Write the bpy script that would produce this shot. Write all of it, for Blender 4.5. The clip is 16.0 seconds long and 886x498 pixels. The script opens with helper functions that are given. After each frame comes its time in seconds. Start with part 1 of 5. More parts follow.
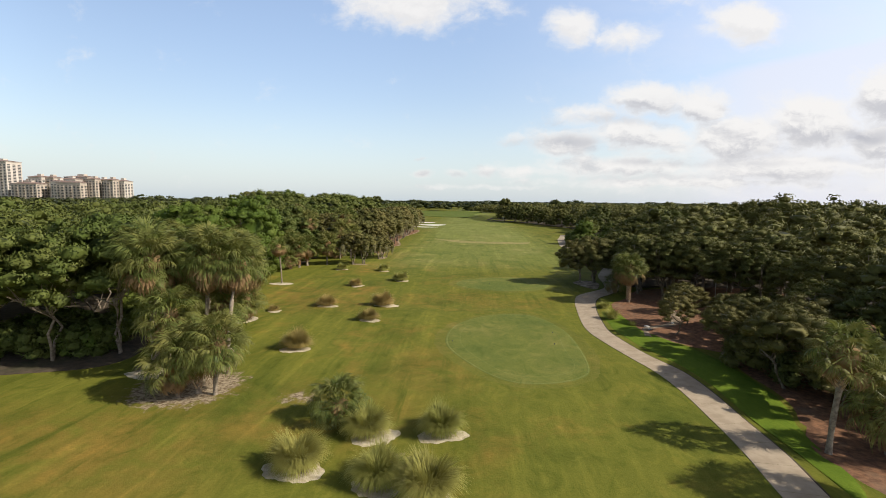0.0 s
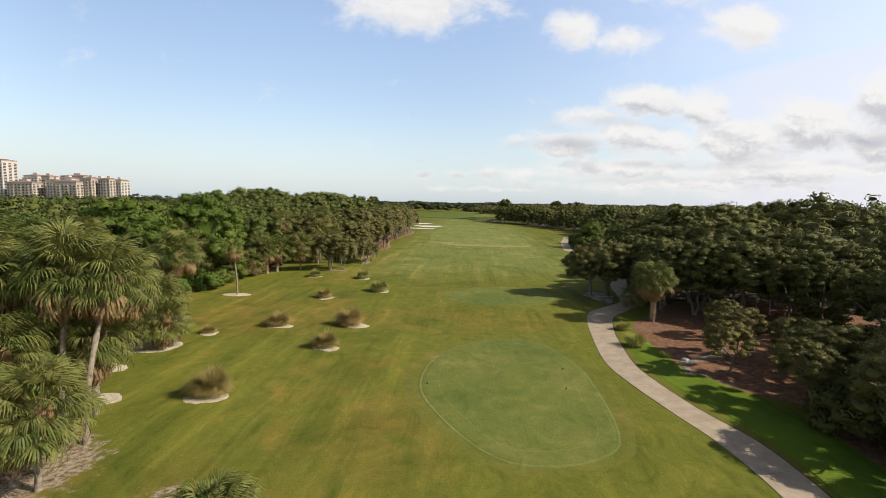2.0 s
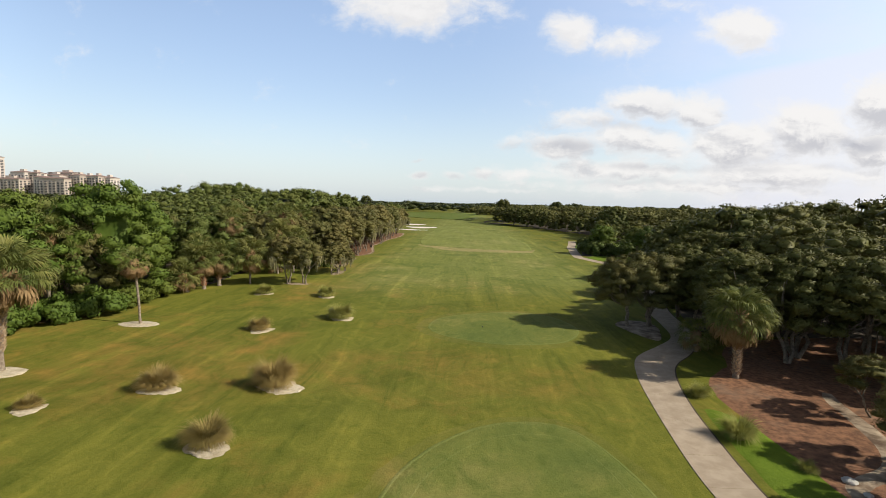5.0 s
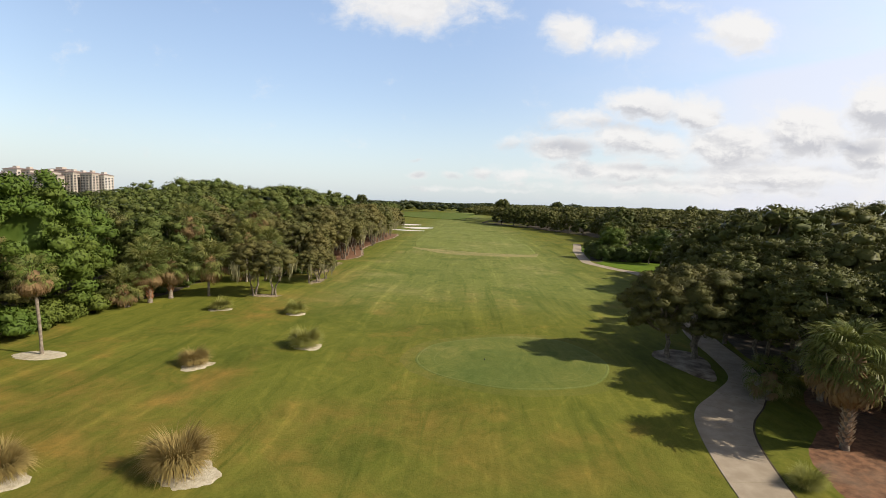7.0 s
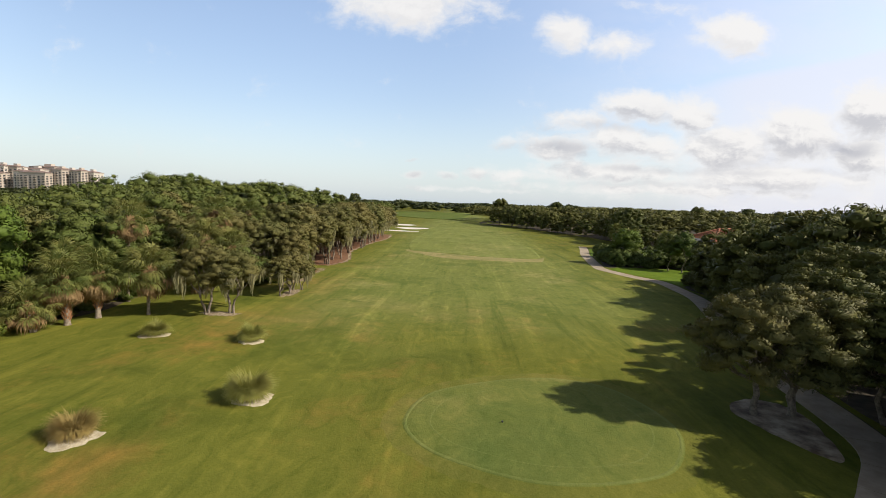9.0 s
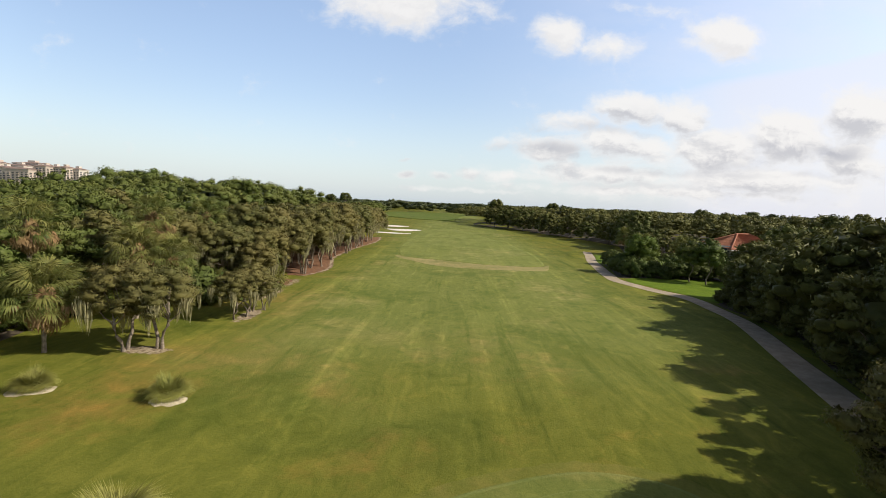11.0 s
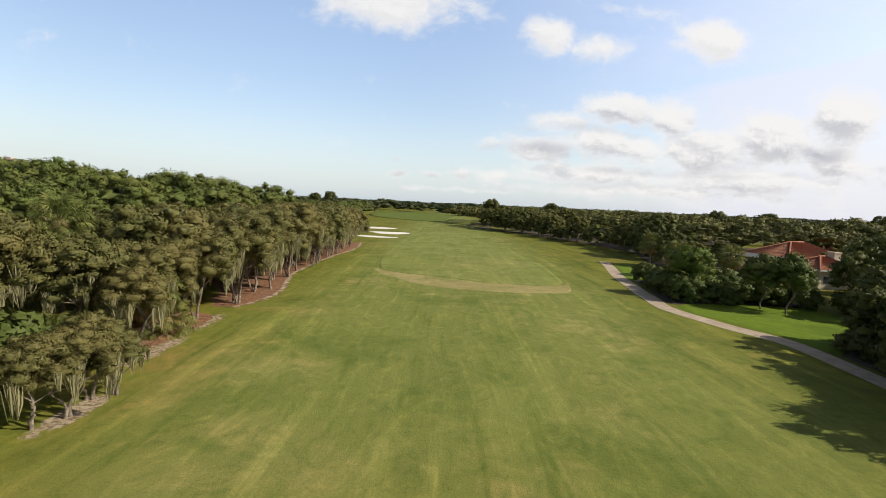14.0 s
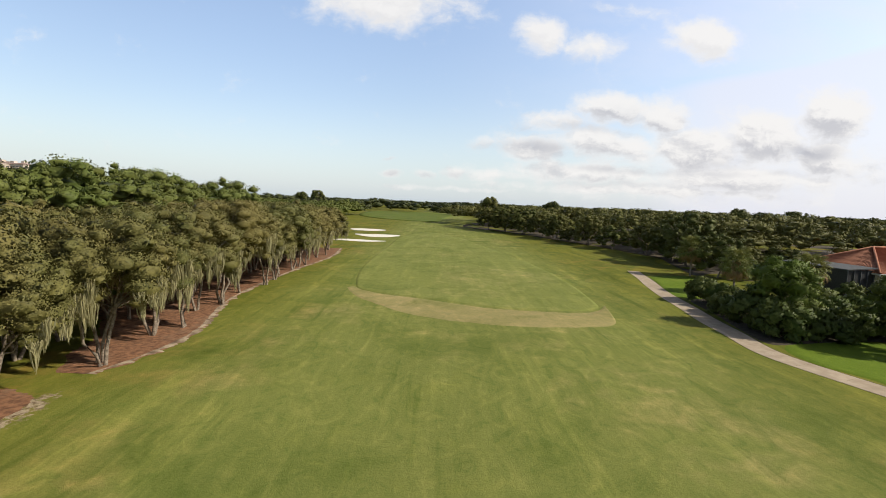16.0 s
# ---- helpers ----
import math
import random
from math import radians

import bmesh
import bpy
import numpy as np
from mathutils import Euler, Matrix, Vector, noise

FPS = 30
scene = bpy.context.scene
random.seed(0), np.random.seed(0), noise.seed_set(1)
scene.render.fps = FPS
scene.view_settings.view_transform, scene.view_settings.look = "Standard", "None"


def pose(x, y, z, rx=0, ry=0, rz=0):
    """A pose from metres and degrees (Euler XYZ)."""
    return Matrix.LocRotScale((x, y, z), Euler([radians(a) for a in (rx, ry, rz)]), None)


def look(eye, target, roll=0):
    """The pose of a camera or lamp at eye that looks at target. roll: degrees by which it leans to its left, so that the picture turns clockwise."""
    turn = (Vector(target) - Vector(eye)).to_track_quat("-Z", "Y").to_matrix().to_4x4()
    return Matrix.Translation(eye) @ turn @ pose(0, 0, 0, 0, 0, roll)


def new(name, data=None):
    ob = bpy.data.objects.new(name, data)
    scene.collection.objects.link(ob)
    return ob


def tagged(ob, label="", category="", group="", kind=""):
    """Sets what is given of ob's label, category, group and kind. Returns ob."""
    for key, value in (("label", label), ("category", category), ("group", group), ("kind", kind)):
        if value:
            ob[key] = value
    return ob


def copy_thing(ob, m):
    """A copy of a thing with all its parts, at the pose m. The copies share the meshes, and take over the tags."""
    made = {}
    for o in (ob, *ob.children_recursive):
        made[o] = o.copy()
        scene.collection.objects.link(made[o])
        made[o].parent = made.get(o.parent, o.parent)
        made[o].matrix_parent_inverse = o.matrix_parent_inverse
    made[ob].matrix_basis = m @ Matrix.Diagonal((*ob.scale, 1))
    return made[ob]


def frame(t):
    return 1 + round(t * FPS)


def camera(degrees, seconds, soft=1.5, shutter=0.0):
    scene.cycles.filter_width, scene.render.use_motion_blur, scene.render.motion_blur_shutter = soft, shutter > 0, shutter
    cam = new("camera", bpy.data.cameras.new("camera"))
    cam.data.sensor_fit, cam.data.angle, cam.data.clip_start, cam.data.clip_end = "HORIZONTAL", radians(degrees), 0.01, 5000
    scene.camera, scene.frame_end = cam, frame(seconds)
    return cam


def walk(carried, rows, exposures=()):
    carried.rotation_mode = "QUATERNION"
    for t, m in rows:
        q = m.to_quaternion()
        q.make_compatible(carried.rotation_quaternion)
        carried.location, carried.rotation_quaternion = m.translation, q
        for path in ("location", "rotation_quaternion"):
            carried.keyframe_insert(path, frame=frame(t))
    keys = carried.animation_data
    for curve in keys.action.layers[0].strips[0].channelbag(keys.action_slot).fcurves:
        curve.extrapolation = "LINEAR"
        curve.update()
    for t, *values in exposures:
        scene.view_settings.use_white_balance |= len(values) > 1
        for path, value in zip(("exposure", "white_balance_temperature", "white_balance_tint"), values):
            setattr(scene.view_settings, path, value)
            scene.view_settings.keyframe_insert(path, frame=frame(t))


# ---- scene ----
cam = camera(86.7, 16.0, soft=0.85)
PATH = [
    (0, (-0.646, 1.617, 13.05), (-0.749, 3.604, 12.849), 0.6),
    (0.5, (-0.251, 4.394, 12.94), (-0.356, 6.382, 12.741), 0.6),
    (1, (0.102, 7.308, 12.767), (-0.004, 9.296, 12.569), 0.8),
    (1.5, (0.377, 10.305, 12.581), (0.271, 12.292, 12.384), 0.9),
    (2, (0.651, 13.208, 12.443), (0.547, 15.196, 12.248), 0.9),
    (2.5, (0.902, 16.154, 12.381), (0.8, 18.142, 12.187), 1.0),
    (3, (1.06, 19.202, 12.394), (0.958, 21.19, 12.2), 1.1),
    (3.5, (1.009, 22.104, 12.301), (0.911, 24.092, 12.106), 1.2),
    (4, (0.982, 25.16, 12.141), (0.888, 27.149, 11.949), 1.2),
    (6.5, (0.939, 37.81, 11.963), (0.86, 39.799, 11.77), 1.6),
    (7, (0.949, 40.573, 11.9), (0.87, 42.562, 11.707), 1.7),
    (7.5, (0.842, 43.228, 11.876), (0.768, 45.217, 11.682), 1.8),
    (8, (0.625, 45.704, 11.878), (0.557, 47.693, 11.685), 1.9),
    (8.5, (0.394, 48.596, 11.722), (0.328, 50.586, 11.531), 2.0),
    (9, (0.21, 51.385, 11.639), (0.152, 53.375, 11.446), 2.0),
    (11.5, (-0.467, 65.279, 11.966), (-0.487, 67.269, 11.775), 2.4),
    (12, (-0.513, 68.411, 12.102), (-0.526, 70.402, 11.909), 2.3),
    (12.5, (-0.519, 71.655, 12.183), (-0.525, 73.645, 11.989), 2.3),
    (13, (-0.619, 75.397, 12.134), (-0.618, 77.387, 11.94), 2.4),
    (13.5, (-0.638, 79.153, 12.019), (-0.632, 81.143, 11.828), 2.5),
    (14, (-0.82, 83.569, 12.038), (-0.808, 85.56, 11.846), 2.6),
    (14.5, (-0.778, 87.823, 12.02), (-0.762, 89.814, 11.827), 2.6),
    (15, (-0.818, 92.667, 11.935), (-0.795, 94.657, 11.741), 2.6),
    (15.5, (-0.964, 98.185, 11.836), (-0.931, 100.176, 11.643), 2.4),
    (16, (-0.869, 103.46, 11.808), (-0.832, 105.45, 11.614), 2.3),
]
walk(cam, [(t, look(eye, target, roll)) for t, eye, target, roll in PATH])

# ---- world, sun ----
SUN_EL, SUN_AZ = radians(36), radians(100)      # azimuth clockwise from +y
sun_way = Vector((math.sin(SUN_AZ) * math.cos(SUN_EL), math.cos(SUN_AZ) * math.cos(SUN_EL), math.sin(SUN_EL)))
sun = new("sun", bpy.data.lights.new("sun", "SUN"))
sun.data.energy, sun.data.angle, sun.data.color = 5.0, radians(0.53), (1.0, 0.93, 0.80)
sun.matrix_world = look(sun_way * 100, (0, 0, 0))
scene.view_settings.exposure = 0.0


class Nodes:
    """Short calls for node trees."""

    def __init__(self, tree):
        self.tree = tree
        tree.nodes.clear()

    def put(self, value, socket):
        if isinstance(value, bpy.types.NodeSocket):
            self.tree.links.new(value, socket)
        elif value is not None:
            socket.default_value = value

    def add(self, kind, out=0, **inputs):
        n = self.tree.nodes.new(kind)
        for k, v in inputs.items():
            self.put(v, n.inputs[int(k[1:])] if k[0] == "i" and k[1:].isdigit() else n.inputs[k])
        return n if out is None else n.outputs[out]

    def math(self, op, a, b=None, c=None, clamp=False):
        n = self.tree.nodes.new("ShaderNodeMath")
        n.operation, n.use_clamp = op, clamp
        for i, v in enumerate((a, b, c)):
            self.put(v, n.inputs[i])
        return n.outputs[0]

    def vec(self, op, a, b=None, out=0):
        n = self.tree.nodes.new("ShaderNodeVectorMath")
        n.operation = op
        self.put(a, n.inputs[0])
        self.put(b, n.inputs[1])
        return n.outputs[out]

    def step(self, value, lo, hi, a=0.0, b=1.0):
        n = self.tree.nodes.new("ShaderNodeMapRange")
        n.interpolation_type = "SMOOTHSTEP"
        for i, v in enumerate((value, lo, hi, a, b)):
            self.put(v, n.inputs[i])
        return n.outputs[0]

    def mix(self, f, a, b, blend="MIX"):
        n = self.tree.nodes.new("ShaderNodeMix")
        n.data_type, n.blend_type = "RGBA", blend
        self.put(f, n.inputs[0])
        self.put(a, n.inputs[6])
        self.put(b, n.inputs[7])
        return n.outputs[2]

    def noise(self, vector, scale, detail=4.0, rough=0.55, out=0, distortion=0.0):
        n = self.tree.nodes.new("ShaderNodeTexNoise")
        self.put(vector, n.inputs["Vector"])
        n.inputs["Scale"].default_value, n.inputs["Detail"].default_value = scale, detail
        n.inputs["Roughness"].default_value, n.inputs["Distortion"].default_value = rough, distortion
        return n.outputs[out]


def rgb(r, g, b):
    return (r, g, b, 1.0)


def build_sky():
    world = bpy.data.worlds.new("sky")
    scene.world = world
    world.use_nodes = True
    k = Nodes(world.node_tree)
    sky = k.tree.nodes.new("ShaderNodeTexSky")
    sky.sky_type, sky.sun_disc = "NISHITA", False
    sky.sun_elevation, sky.sun_rotation = SUN_EL, SUN_AZ
    sky.air_density, sky.dust_density, sky.ozone_density = 1.0, 1.2, 1.5
    way = k.add("ShaderNodeTexCoord", out=0)
    parts = k.add("ShaderNodeSeparateXYZ", out=None, i0=way)
    y = k.math("MAXIMUM", k.math("ABSOLUTE", parts.outputs[1]), 0.08)
    u, v = k.math("DIVIDE", parts.outputs[0], y), k.math("DIVIDE", k.math("MAXIMUM", parts.outputs[2], 0.0), y)
    plane = k.add("ShaderNodeCombineXYZ", i0=u, i1=v, i2=0.0)
    warp = k.noise(plane, 11.0, 5.0, 0.6, out=1)
    soft = k.vec("ADD", plane, k.vec("MULTIPLY", k.vec("SUBTRACT", warp, (0.5, 0.5, 0.5)), (0.060, 0.036, 0.0)))
    # clouds: centre, half width, half height, weight
    high = [(-0.115, 0.406, 0.19, 0.068, 0.95), (-0.011, 0.38, 0.069, 0.033, 0.6), (0.2, 0.356, 0.062, 0.046, 0.85), (0.305, 0.339, 0.079, 0.037, 0.62), (0.385, 0.41, 0.1, 0.017, 0.42), (0.543, 0.354, 0.086, 0.048, 0.95), (0.479, 0.344, 0.05, 0.031, 0.6)]
    bank = [(0.60, 0.115, 0.46, 0.10, 0.60), (0.50, 0.06, 0.50, 0.05, 0.55), (0.371, 0.211, 0.125, 0.04, 0.95), (0.241, 0.177, 0.092, 0.03, 0.8), (0.474, 0.2, 0.084, 0.045, 0.9), (0.192, 0.124, 0.139, 0.035, 0.8), (0.093, 0.127, 0.053, 0.021, 0.62), (0.348, 0.14, 0.148, 0.043, 0.95), (0.542, 0.134, 0.146, 0.062, 0.95), (0.697, 0.16, 0.133, 0.078, 1.0), (0.825, 0.208, 0.098, 0.077, 1.05), (0.823, 0.13, 0.077, 0.05, 1.0), (0.329, 0.076, 0.263, 0.028, 0.8)]
    low_streaks = [(0.649, 0.079, 0.268, 0.036, 0.95), (0.131, 0.064, 0.129, 0.016, 0.62), (0.447, 0.044, 0.429, 0.016, 0.72), (0.038, 0.032, 0.177, 0.009, 0.5), (-0.101, 0.087, 0.018, 0.006, 0.62), (-0.092, 0.06, 0.029, 0.009, 0.66), (-0.028, 0.06, 0.03, 0.012, 0.68), (0.036, 0.065, 0.036, 0.014, 0.66), (1.5, 0.25, 0.45, 0.2, 0.9), (-1.8, 0.5, 0.4, 0.15, 0.6)]
    # their grey undersides
    bank_bases = [(0.198, 0.122, 0.081, 0.018, 0.9), (0.093, 0.119, 0.047, 0.012, 0.6), (0.263, 0.109, 0.069, 0.01, 0.8), (0.288, 0.17, 0.103, 0.011, 0.5), (0.413, 0.181, 0.079, 0.011, 0.45), (0.409, 0.084, 0.126, 0.01, 0.7), (0.558, 0.088, 0.102, 0.009, 0.5), (0.365, 0.054, 0.229, 0.007, 0.5), (0.663, 0.057, 0.146, 0.009, 0.5), (0.794, 0.138, 0.066, 0.019, 1.0), (0.59, 0.106, 0.068, 0.011, 0.45), (0.76, 0.094, 0.067, 0.009, 0.5)]
    small_bases = [(-0.101, 0.086, 0.017, 0.005, 0.5), (-0.092, 0.059, 0.026, 0.007, 0.6), (-0.028, 0.057, 0.026, 0.008, 0.6), (0.036, 0.059, 0.036, 0.008, 0.6), (0.837, 0.197, 0.049, 0.013, 0.5), (0.548, 0.318, 0.066, 0.009, 0.3), (0.245, 0.309, 0.079, 0.009, 0.3)]

    def heaped(p, heaps, a=1.45, b=0.1):
        field = None
        for cx, cy, w, h, weight in heaps:
            d = k.vec("LENGTH", k.vec("MULTIPLY", k.vec("SUBTRACT", p, (cx, cy, 0)), (1 / w, 1 / h, 0)), out=1)
            one = k.math("MULTIPLY", k.step(d, a, b), weight)
            field = one if field is None else k.math("MAXIMUM", field, one)
        return field

    def cover_at(p):
        puff = k.noise(k.vec("MULTIPLY", p, (1.0, 1.45, 1.0)), 10.0, 8.0, 0.62)
        return k.math("ADD", heaped(p, high + bank + low_streaks), k.math("MULTIPLY", k.math("SUBTRACT", puff, 0.5), 1.75))

    cover = cover_at(soft)
    above = cover_at(k.vec("ADD", soft, (0.008, 0.018, 0.0)))
    mask = k.step(cover, 0.12, 0.86)
    # thin high veil towards the sun, with a slanting upper edge
    veil_n = k.noise(k.vec("MULTIPLY", soft, (0.7, 2.2, 1.0)), 3.0, 5.0, 0.6)
    edge = k.math("SUBTRACT", k.math("ADD", k.math("MULTIPLY", k.math("SUBTRACT", u, 0.475), 0.252), 0.262), k.math("ADD", v, k.math("MULTIPLY", k.math("SUBTRACT", veil_n, 0.5), 0.04)))
    sheet = k.math("MULTIPLY", k.math("MULTIPLY", k.step(edge, -0.012, 0.03), k.step(u, 0.34, 0.60)), 0.72)
    thin = k.math("MULTIPLY", k.math("MULTIPLY", k.step(u, -0.05, 0.75), k.step(veil_n, 0.20, 0.62)), 0.46)
    veil = k.math("MAXIMUM", sheet, thin)
    haze = k.step(v, 0.22, 0.0, 0.0, 0.66)
    low = k.step(v, 1.0, 0.46)
    lift = k.step(v, 0.0, 0.5, 1.7, 2.3)
    blue = k.mix(low, k.vec("MULTIPLY", sky.outputs[0], (0.32, 0.32, 0.32)), k.vec("MULTIPLY", k.vec("MULTIPLY", sky.outputs[0], (1.12, 1.0, 0.93)), k.add("ShaderNodeCombineXYZ", i0=lift, i1=lift, i2=lift)))
    tilt = k.step(u, -0.95, -0.15, 0.90, 1.12)
    blue = k.vec("MULTIPLY", blue, k.add("ShaderNodeCombineXYZ", i0=tilt, i1=tilt, i2=tilt))
    bright = k.step(k.math("SUBTRACT", cover, above), -0.26, 0.20)
    grey = k.math("MULTIPLY", k.math("MULTIPLY", k.step(cover, 0.35, 0.95), k.math("SUBTRACT", 1.0, bright)), k.step(v, 0.34, 0.22, 0.22, 0.80))
    base_n = k.noise(k.vec("MULTIPLY", soft, (1.0, 2.4, 1.0)), 14.0, 6.0, 0.6)
    under = k.math("MULTIPLY", heaped(soft, bank_bases + small_bases, 1.6, 0.0), k.step(base_n, 0.22, 0.58))
    folds = k.noise(k.vec("MULTIPLY", soft, (1.0, 2.1, 1.0)), 9.0, 6.0, 0.6)
    grey = k.math("MAXIMUM", grey, k.math("MULTIPLY", k.step(folds, 0.47, 0.72, 0.0, 0.7), k.step(v, 0.23, 0.17)))
    grey = k.math("MAXIMUM", grey, under)
    white = k.mix(grey, rgb(9.3, 9.1, 8.9), rgb(5.1, 5.15, 5.6))
    pale = k.mix(haze, blue, rgb(6.6, 7.9, 9.0))
    pale = k.mix(veil, pale, rgb(8.4, 8.4, 9.3))
    colour = k.mix(k.math("MULTIPLY", mask, 0.93), pale, white)
    back = k.add("ShaderNodeBackground", Color=colour, Strength=0.1)
    k.add("ShaderNodeOutputWorld", out=None, Surface=back)


build_sky()

# ---- materials ----


def material(name):
    m = bpy.data.materials.new(name)
    m.use_nodes = True
    return m, Nodes(m.node_tree)


def finish(k, colour, rough=0.8, bump=None, strength=0.3, distance=0.05, metal=0.0, through_light=0.0, spec=0.4):
    p = k.tree.nodes.new("ShaderNodeBsdfPrincipled")
    k.put(colour, p.inputs["Base Color"])
    k.put(rough, p.inputs["Roughness"])
    k.put(metal, p.inputs["Metallic"])
    k.put(spec, p.inputs["Specular IOR Level"])
    if bump is not None:
        b = k.add("ShaderNodeBump", Strength=strength, Distance=distance, Height=bump)
        k.put(b, p.inputs["Normal"])
    shader = p.outputs[0]
    if through_light:
        t = k.add("ShaderNodeBsdfTranslucent", Color=colour)
        shader = k.add("ShaderNodeMixShader", Fac=through_light, i1=shader, i2=t)
    k.add("ShaderNodeOutputMaterial", out=None, Surface=shader)


def place(k):
    return k.tree.nodes.new("ShaderNodeNewGeometry").outputs["Position"]


def turf(name, base, dry, dark, dryness=(0.48, 0.75), streak=0.0, mottle=1.0, mown=None, zones=(), marble=0.55, bare=()):
    """Mown grass: blades, clumps, worn dry patches and, if wanted, mowing streaks along y."""
    m, k = material(name)
    p = place(k)
    big = k.noise(p, 0.045, 6.0, 0.62, distortion=0.8)
    mid = k.noise(p, 0.32, 6.0, 0.66, distortion=0.4)
    fine = k.noise(p, 7.0, 5.0, 0.75)
    worn = k.step(k.math("ADD", big, k.math("MULTIPLY", k.math("SUBTRACT", mid, 0.5), 0.7)), *dryness)
    if zones:
        # broad swaths of sun-dried grass
        bent = k.vec("ADD", p, k.vec("MULTIPLY", k.vec("SUBTRACT", k.noise(p, 0.16, 5.0, 0.62, out=1), (0.5, 0.5, 0.5)), (9.0, 9.0, 0.0)))
        for cx, cy, rx, ry, much in zones:
            far = k.vec("LENGTH", k.vec("MULTIPLY", k.vec("SUBTRACT", bent, (cx, cy, 0)), (1 / rx, 1 / ry, 0)), out=1)
            here = k.math("MULTIPLY", k.step(far, 1.3, 0.35), k.math("MULTIPLY", k.step(mid, 0.30, 0.66), much))
            worn = k.math("MAXIMUM", worn, here)
    if mown:
        # the fairway's cut begins beyond the second tee
        q = k.vec("ADD", p, k.vec("MULTIPLY", k.vec("SUBTRACT", k.noise(p, 0.12, 4.0, 0.6, out=1), (0.5, 0.5, 0.5)), (10.0, 22.0, 0.0)))
        xyz = k.add("ShaderNodeSeparateXYZ", out=None, i0=q)
        wide = k.math("ABSOLUTE", k.math("SUBTRACT", xyz.outputs[0], 3.5))
        cut = k.math("MULTIPLY", k.step(xyz.outputs[1], 82.0, 112.0), k.step(wide, 30.0, 13.0))
        base, dry, dark = (k.mix(cut, one, two) for one, two in zip((base, dry, dark), mown))
    c = k.mix(worn, base, dry)
    c = k.mix(k.math("MULTIPLY", k.step(k.noise(p, 0.11, 5.0, 0.62, distortion=0.5), 0.47, 0.70), 0.85 * mottle), c, dark)
    if streak:
        runs = k.noise(k.vec("MULTIPLY", p, (0.50, 0.035, 0.0)), 1.0, 5.0, 0.65)
        c = k.mix(k.math("MULTIPLY", k.step(runs, 0.50, 0.70), streak), c, k.vec("MULTIPLY", c, (1.38, 1.30, 1.35)))
        c = k.mix(k.math("MULTIPLY", k.step(runs, 0.46, 0.30), streak), c, dark)
        lines = k.noise(k.vec("MULTIPLY", k.vec("ADD", p, k.vec("MULTIPLY", k.noise(p, 0.05, 2.0, 0.5, out=1), (6.0, 0.0, 0.0))), (1.5, 0.06, 0.0)), 1.0, 4.0, 0.6)
        c = k.mix(k.math("MULTIPLY", k.step(lines, 0.52, 0.72), streak * 0.55), c, k.vec("MULTIPLY", c, (1.35, 1.26, 1.35)))
    c = k.mix(k.math("MULTIPLY", k.step(fine, 0.35, 0.72), 0.38), c, k.vec("MULTIPLY", c, (0.52, 0.58, 0.5)))
    c = k.mix(k.math("MULTIPLY", k.step(mid, 0.5, 0.75), 0.4), c, k.vec("MULTIPLY", c, (1.4, 1.3, 1.15)))
    c = k.mix(k.math("MULTIPLY", k.step(k.noise(p, 1.6, 4.0, 0.7), 0.55, 0.8), 0.4), c, k.vec("MULTIPLY", c, (0.7, 0.75, 0.7)))
    # marbling of thicker and thinner growth
    swirl = k.noise(k.vec("MULTIPLY", p, (1.0, 0.62, 1.0)), 0.55, 5.0, 0.6, distortion=2.2)
    c = k.mix(k.math("MULTIPLY", k.step(swirl, 0.50, 0.68), marble), c, k.vec("MULTIPLY", c, (1.30, 1.22, 1.28)))
    c = k.mix(k.math("MULTIPLY", k.step(swirl, 0.47, 0.31), marble), c, k.vec("MULTIPLY", c, (0.70, 0.80, 0.70)))
    if bare:
        # litter and sand showing through thin grass
        crumbs = k.noise(p, 1.3, 7.0, 0.72)
        grains = k.noise(p, 3.5, 6.0, 0.7)
        litter = k.mix(k.step(grains, 0.34, 0.62), rgb(0.135, 0.088, 0.050), rgb(0.43, 0.345, 0.235))
        field = None
        for cx, cy, rx, ry, much in bare:
            far = k.vec("LENGTH", k.vec("MULTIPLY", k.vec("SUBTRACT", p, (cx, cy, 0)), (1 / rx, 1 / ry, 0)), out=1)
            one = k.step(far, 1.35, 0.25, 0.0, much)
            field = one if field is None else k.math("MAXIMUM", field, one)
        c = k.mix(k.step(k.math("ADD", field, k.math("MULTIPLY", k.math("SUBTRACT", crumbs, 0.5), 1.6)), 0.50, 0.72), c, litter)
    tall = k.math("ADD", fine, k.math("MULTIPLY", mid, 0.8))
    finish(k, c, 0.9, tall, 0.6, 0.06, spec=0.06)
    return m


def foliage(name, a, b, c, thin=0.07, rough=0.55, spread=0.5):
    """Leaves: each leaf, each tree and each part of a wood has its own tone."""
    m, k = material(name)
    geo = k.tree.nodes.new("ShaderNodeNewGeometry")
    tree = k.tree.nodes.new("ShaderNodeObjectInfo").outputs["Random"]
    leaf = geo.outputs["Random Per Island"]
    zone = k.noise(geo.outputs["Position"], 0.16, 3.0, 0.6)
    heap = k.noise(geo.outputs["Position"], 0.9, 3.0, 0.6)
    tone = k.math("ADD", k.math("MULTIPLY", leaf, 0.42), k.math("MULTIPLY", k.step(heap, 0.3, 0.72), 0.58))
    colour = k.mix(tone, a, b)
    colour = k.mix(k.math("MULTIPLY", k.step(k.math("ADD", k.math("MULTIPLY", tree, 0.4), zone), 0.45, 0.95), spread), colour, c)
    finish(k, colour, rough, through_light=thin, spec=0.12)
    return m


